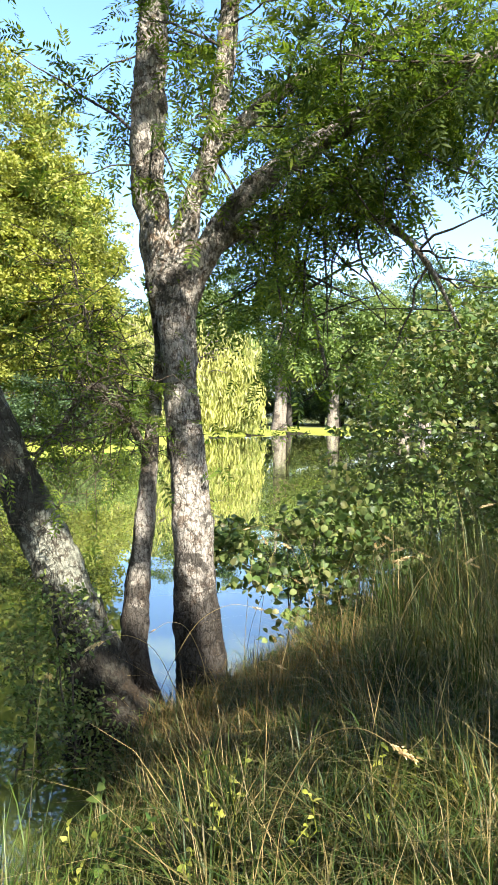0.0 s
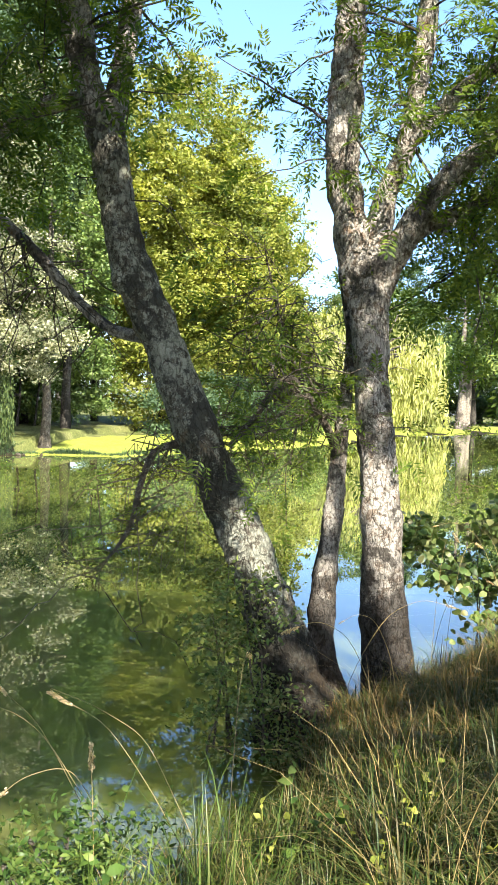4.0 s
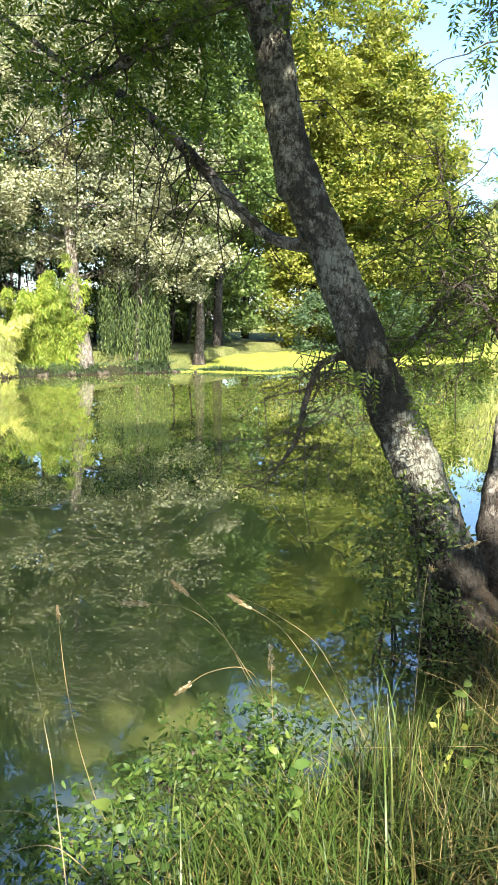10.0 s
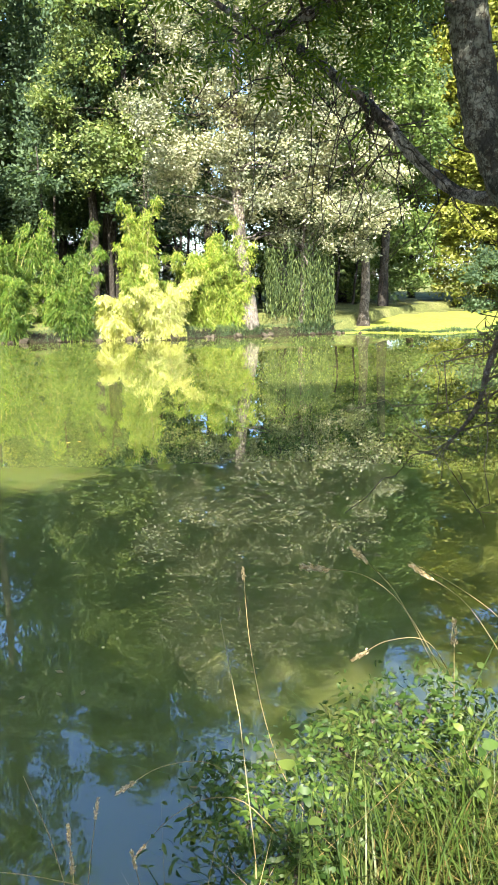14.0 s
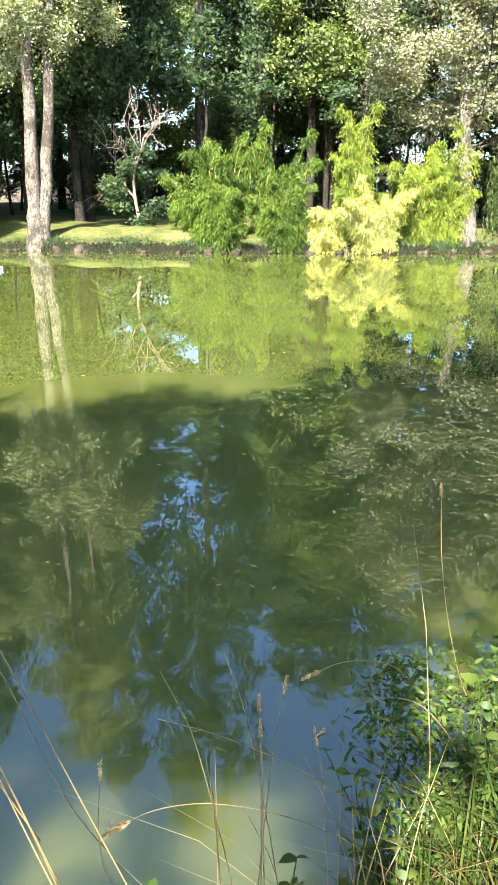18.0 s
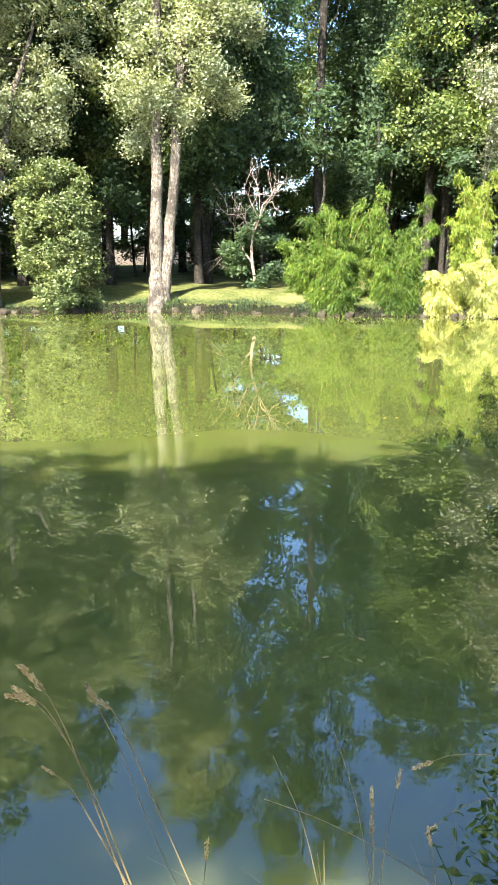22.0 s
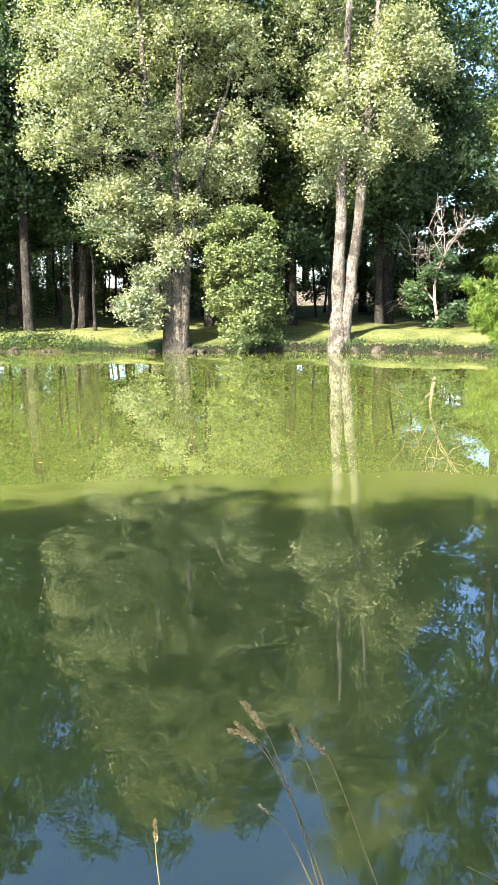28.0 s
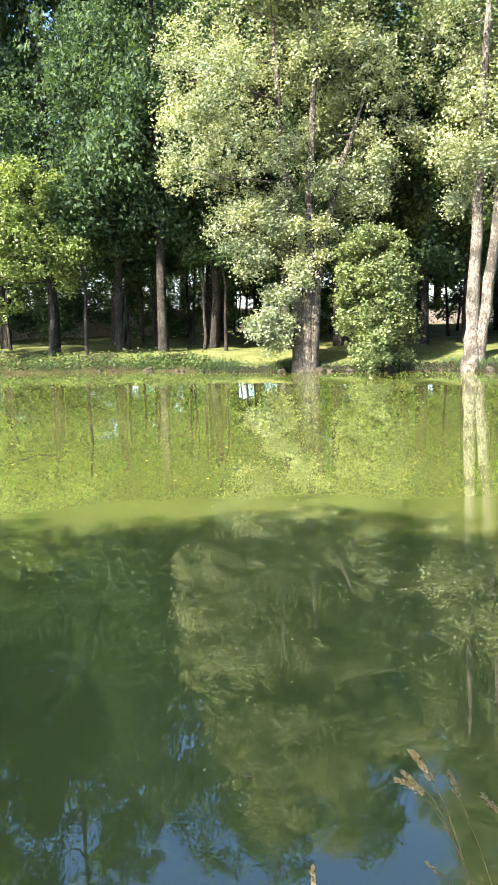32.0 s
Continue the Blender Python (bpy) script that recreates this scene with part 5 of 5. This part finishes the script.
# ---- single dry stalks with seed heads ----
def stalk(line, head, seed, r=0.0018, label="dry grass stalk with a drooping seed head"):
    """line: root to tip."""
    gg = np.random.default_rng(seed)
    p = np.array(line, float)
    t = np.linspace(0, len(p) - 1, 20)
    q = np.stack([np.interp(t, np.arange(len(p)), p[:, i]) for i in range(3)], 1)
    for _ in range(3):
        q[1:-1] = (q[:-2] + 2 * q[1:-1] + q[2:]) / 4
    top = thing("grass_stalk", label, "grass", "dry stalks", tuple(q[0]))
    part("stem", Geo().tube(q - q[0], np.linspace(r, r * 0.5, 20), 5), DRY, top)
    if head:
        d = unit(q[-1] - q[-4])
        n = 130
        u = gg.uniform(0, 1, (n, 1))
        c = q[-1] - q[0] + d * (u - 0.5) * head * 1.5 + gg.normal(size=(n, 3)) * head * 0.085 * (1.1 - np.abs(u - 0.4))
        part("seed_head", leaves("seed_head", c, head * 0.22, gg, 0.42, axis=np.tile(d, (n, 1))), SEED, top)


for k, (line, head) in enumerate((
        ([(-0.95, 0.62, 0.1), (-1.3, 0.55, 0.62), (-1.4, 0.48, 0.96), (-1.43, 0.44, 1.07), (-1.44, 0.41, 1.14), (-1.45, 0.38, 1.15)], 0.035),
        ([(-0.95, 0.62, 0.1), (-1.32, 0.52, 0.7), (-1.42, 0.45, 1.06), (-1.44, 0.42, 1.15), (-1.45, 0.4, 1.18)], 0.04),
        ([(-0.95, 0.6, 0.1), (-1.33, 0.54, 0.68), (-1.41, 0.47, 1.0), (-1.45, 0.42, 1.11), (-1.46, 0.39, 1.145)], 0.035),
        ([(-0.95, 0.75, 0.1), (-1.3, 0.64, 0.68), (-1.39, 0.56, 0.99), (-1.41, 0.53, 1.09), (-1.42, 0.51, 1.11)], 0.03),
        ([(-1.33, 0.54, 0.7), (-1.41, 0.44, 0.98), (-1.43, 0.41, 1.01)], 0.018),
        ([(-1.0, 0.3, 0.1), (-1.45, 0.25, 0.6), (-1.56, 0.25, 0.87), (-1.56, 0.25, 0.93)], 0.03),
        ([(-1.05, 1.35, 0.2), (-1.2, 1.28, 0.3), (-1.34, 1.17, 0.35), (-1.46, 1.05, 0.38), (-1.54, 0.94, 0.37), (-1.59, 0.88, 0.32)], 0.06),
        ([(-1.1, 1.55, 0.1), (-1.3, 1.4, 0.29), (-1.42, 1.3, 0.38), (-1.55, 1.18, 0.46), (-1.64, 1.06, 0.52)], 0.0),
        ([(-1.05, 1.8, 0.2), (-1.28, 1.71, 0.5), (-1.36, 1.66, 0.55), (-1.46, 1.59, 0.53), (-1.52, 1.54, 0.48)], 0.04),
        ([(-1.05, 1.7, 0.3), (-1.2, 1.64, 0.5), (-1.3, 1.58, 0.5), (-1.38, 1.52, 0.44), (-1.43, 1.48, 0.36)], 0.03),
        ([(-1.1, 0.95, 0.1), (-1.65, 0.83, 0.3), (-1.76, 0.79, 0.5), (-1.79, 0.74, 0.7), (-1.82, 0.68, 0.87)], 0.04),
        ([(-1.15, 2.05, 0.1), (-1.3, 2.04, 0.29), (-1.36, 2.01, 0.54), (-1.39, 1.99, 0.77), (-1.4, 1.98, 0.97)], 0.03),
        ([(-1.1, 0.9, 0.1), (-1.5, 0.78, 0.29), (-1.53, 0.79, 0.43), (-1.52, 0.8, 0.58)], 0.035),
        ([(-0.6, 2.82, 0.1), (-0.89, 2.78, 0.23), (-1.01, 2.74, 0.45), (-1.14, 2.69, 0.69), (-1.27, 2.63, 0.79), (-1.42, 2.55, 0.8)], 0.07),
        ([(-0.5, 2.75, 0.1), (-0.62, 2.74, 0.27), (-0.73, 2.72, 0.48), (-0.89, 2.67, 0.74), (-1.04, 2.62, 0.83)], 0.06),
        ([(-0.9, 2.76, 0.3), (-1.02, 2.73, 0.52), (-1.09, 2.71, 0.54), (-1.2, 2.67, 0.51), (-1.27, 2.64, 0.45)], 0.05),
        ([(-0.7, 2.8, 0.1), (-0.99, 2.79, 0.32), (-1.08, 2.76, 0.52), (-1.18, 2.73, 0.71), (-1.3, 2.68, 0.83)], 0.06),
        ([(-0.6, 2.9, 0.2), (-0.81, 2.94, 0.58), (-1.01, 2.89, 0.71), (-1.16, 2.84, 0.78)], 0.0),
        ([(-0.86, 2.5, 0.05), (-0.87, 2.51, 0.24), (-0.88, 2.51, 0.47), (-0.89, 2.51, 0.68)], 0.06))):
    stalk(line, head, 450 + k)
gs = np.random.default_rng(470)
for k in range(9):
    a, l, h = gs.uniform(1.9, 3.6), gs.uniform(0.08, 0.38), gs.uniform(0.5, 0.82)
    x, y, dx, dy = -1.02 + gs.normal() * 0.05, 0.78 + gs.normal() * 0.12, math.cos(a), math.sin(a)
    stalk([(x, y, 0.15), (x + dx * l * 0.25, y + dy * l * 0.25, 0.15 + h * 0.5), (x + dx * l * 0.65, y + dy * l * 0.65, 0.15 + h * 0.88), (x + dx * l, y + dy * l, 0.15 + h)], gs.choice([0.0, 0.0, 0.025]), 560 + k, 0.0017, "pale bent straw at the water's edge")
for k in range(40):
    x, y = on_bank(1, -0.6, 3.2, 2.0, 5.6, gs, 0.1)[0]
    z = float(height(x, y))
    a, h = gs.uniform(0, 2 * np.pi), gs.uniform(0.6, 1.0)
    dx, dy = math.cos(a), math.sin(a)
    l = gs.uniform(0.1, 0.45)
    stalk([(x, y, z), (x + dx * l * 0.2, y + dy * l * 0.2, z + h * 0.5), (x + dx * l * 0.6, y + dy * l * 0.6, z + h * 0.88), (x + dx * l, y + dy * l, z + h * 0.97), (x + dx * l * 1.3, y + dy * l * 1.3, z + h * 0.93)], gs.uniform(0.025, 0.055), 500 + k, 0.0016, "tall dry grass stalk with a feathery seed head")

# specks of leaf and seed afloat
n = 260
fp = np.column_stack([gs.uniform(-22, -1.5, n), gs.uniform(-1, 20, n)])
d, _ = shore(fp[:, 0], fp[:, 1])
fp = fp[d < -0.3]
a = gs.uniform(0, 6.28, len(fp))
sz = gs.uniform(0.008, 0.03, (len(fp), 1))
e1, e2 = np.stack([np.cos(a), np.sin(a)], 1) * sz, np.stack([-np.sin(a), np.cos(a)], 1) * sz * 0.5
fl = np.stack([np.column_stack([fp + p, np.full(len(fp), 0.004)]) for p in (-e1, e2, e1, -e2)], 1)
tagged(part("floating_specks", quads("floating_specks", fl, 4), DRY), "pale leaf scraps and seeds floating on the pond", "floating debris", kind="stuff")


# ---- stones and roots along the far waterline ----
STONE = soil_mat("bank_stone", [(0.015, 0.013, 0.01), (0.05, 0.042, 0.03), (0.11, 0.095, 0.07)], 5.0, 0.01)
gs = np.random.default_rng(600)
stones = []
for k in range(4):
    bm = bmesh.new()
    bmesh.ops.create_icosphere(bm, subdivisions=2, radius=1)
    off = Vector((k * 7.1, 3.3, 1.7))
    for v in bm.verts:
        v.co *= 1 + 0.35 * noise.noise(v.co * 1.3 + off) + 0.12 * noise.noise(v.co * 4 + off)
    me = bpy.data.meshes.new("bank_stone")
    bm.to_mesh(me)
    bm.free()
    me.materials.append(STONE)
    stones.append(me)
line = np.array(FAR_BANK[2:15], float)
for k in range(64):
    i = gs.integers(len(line) - 1)
    p = line[i] + (line[i + 1] - line[i]) * gs.uniform()
    r = gs.uniform(0.05, 0.1) * gs.choice([1, 1, 1.5, 2.0])
    ob = new("bank_stone", stones[k % 4])
    ob.matrix_basis = pose(p[0] + gs.normal() * 0.12, p[1] + gs.normal() * 0.12, r * 0.25, gs.uniform(0, 40), gs.uniform(0, 40), gs.uniform(0, 360)) @ Matrix.Diagonal((r * 1.3, r, r * 0.75, 1))
    tagged(ob, "grey-brown stone half sunk in the earth bank", "stone", "stones along the far bank")
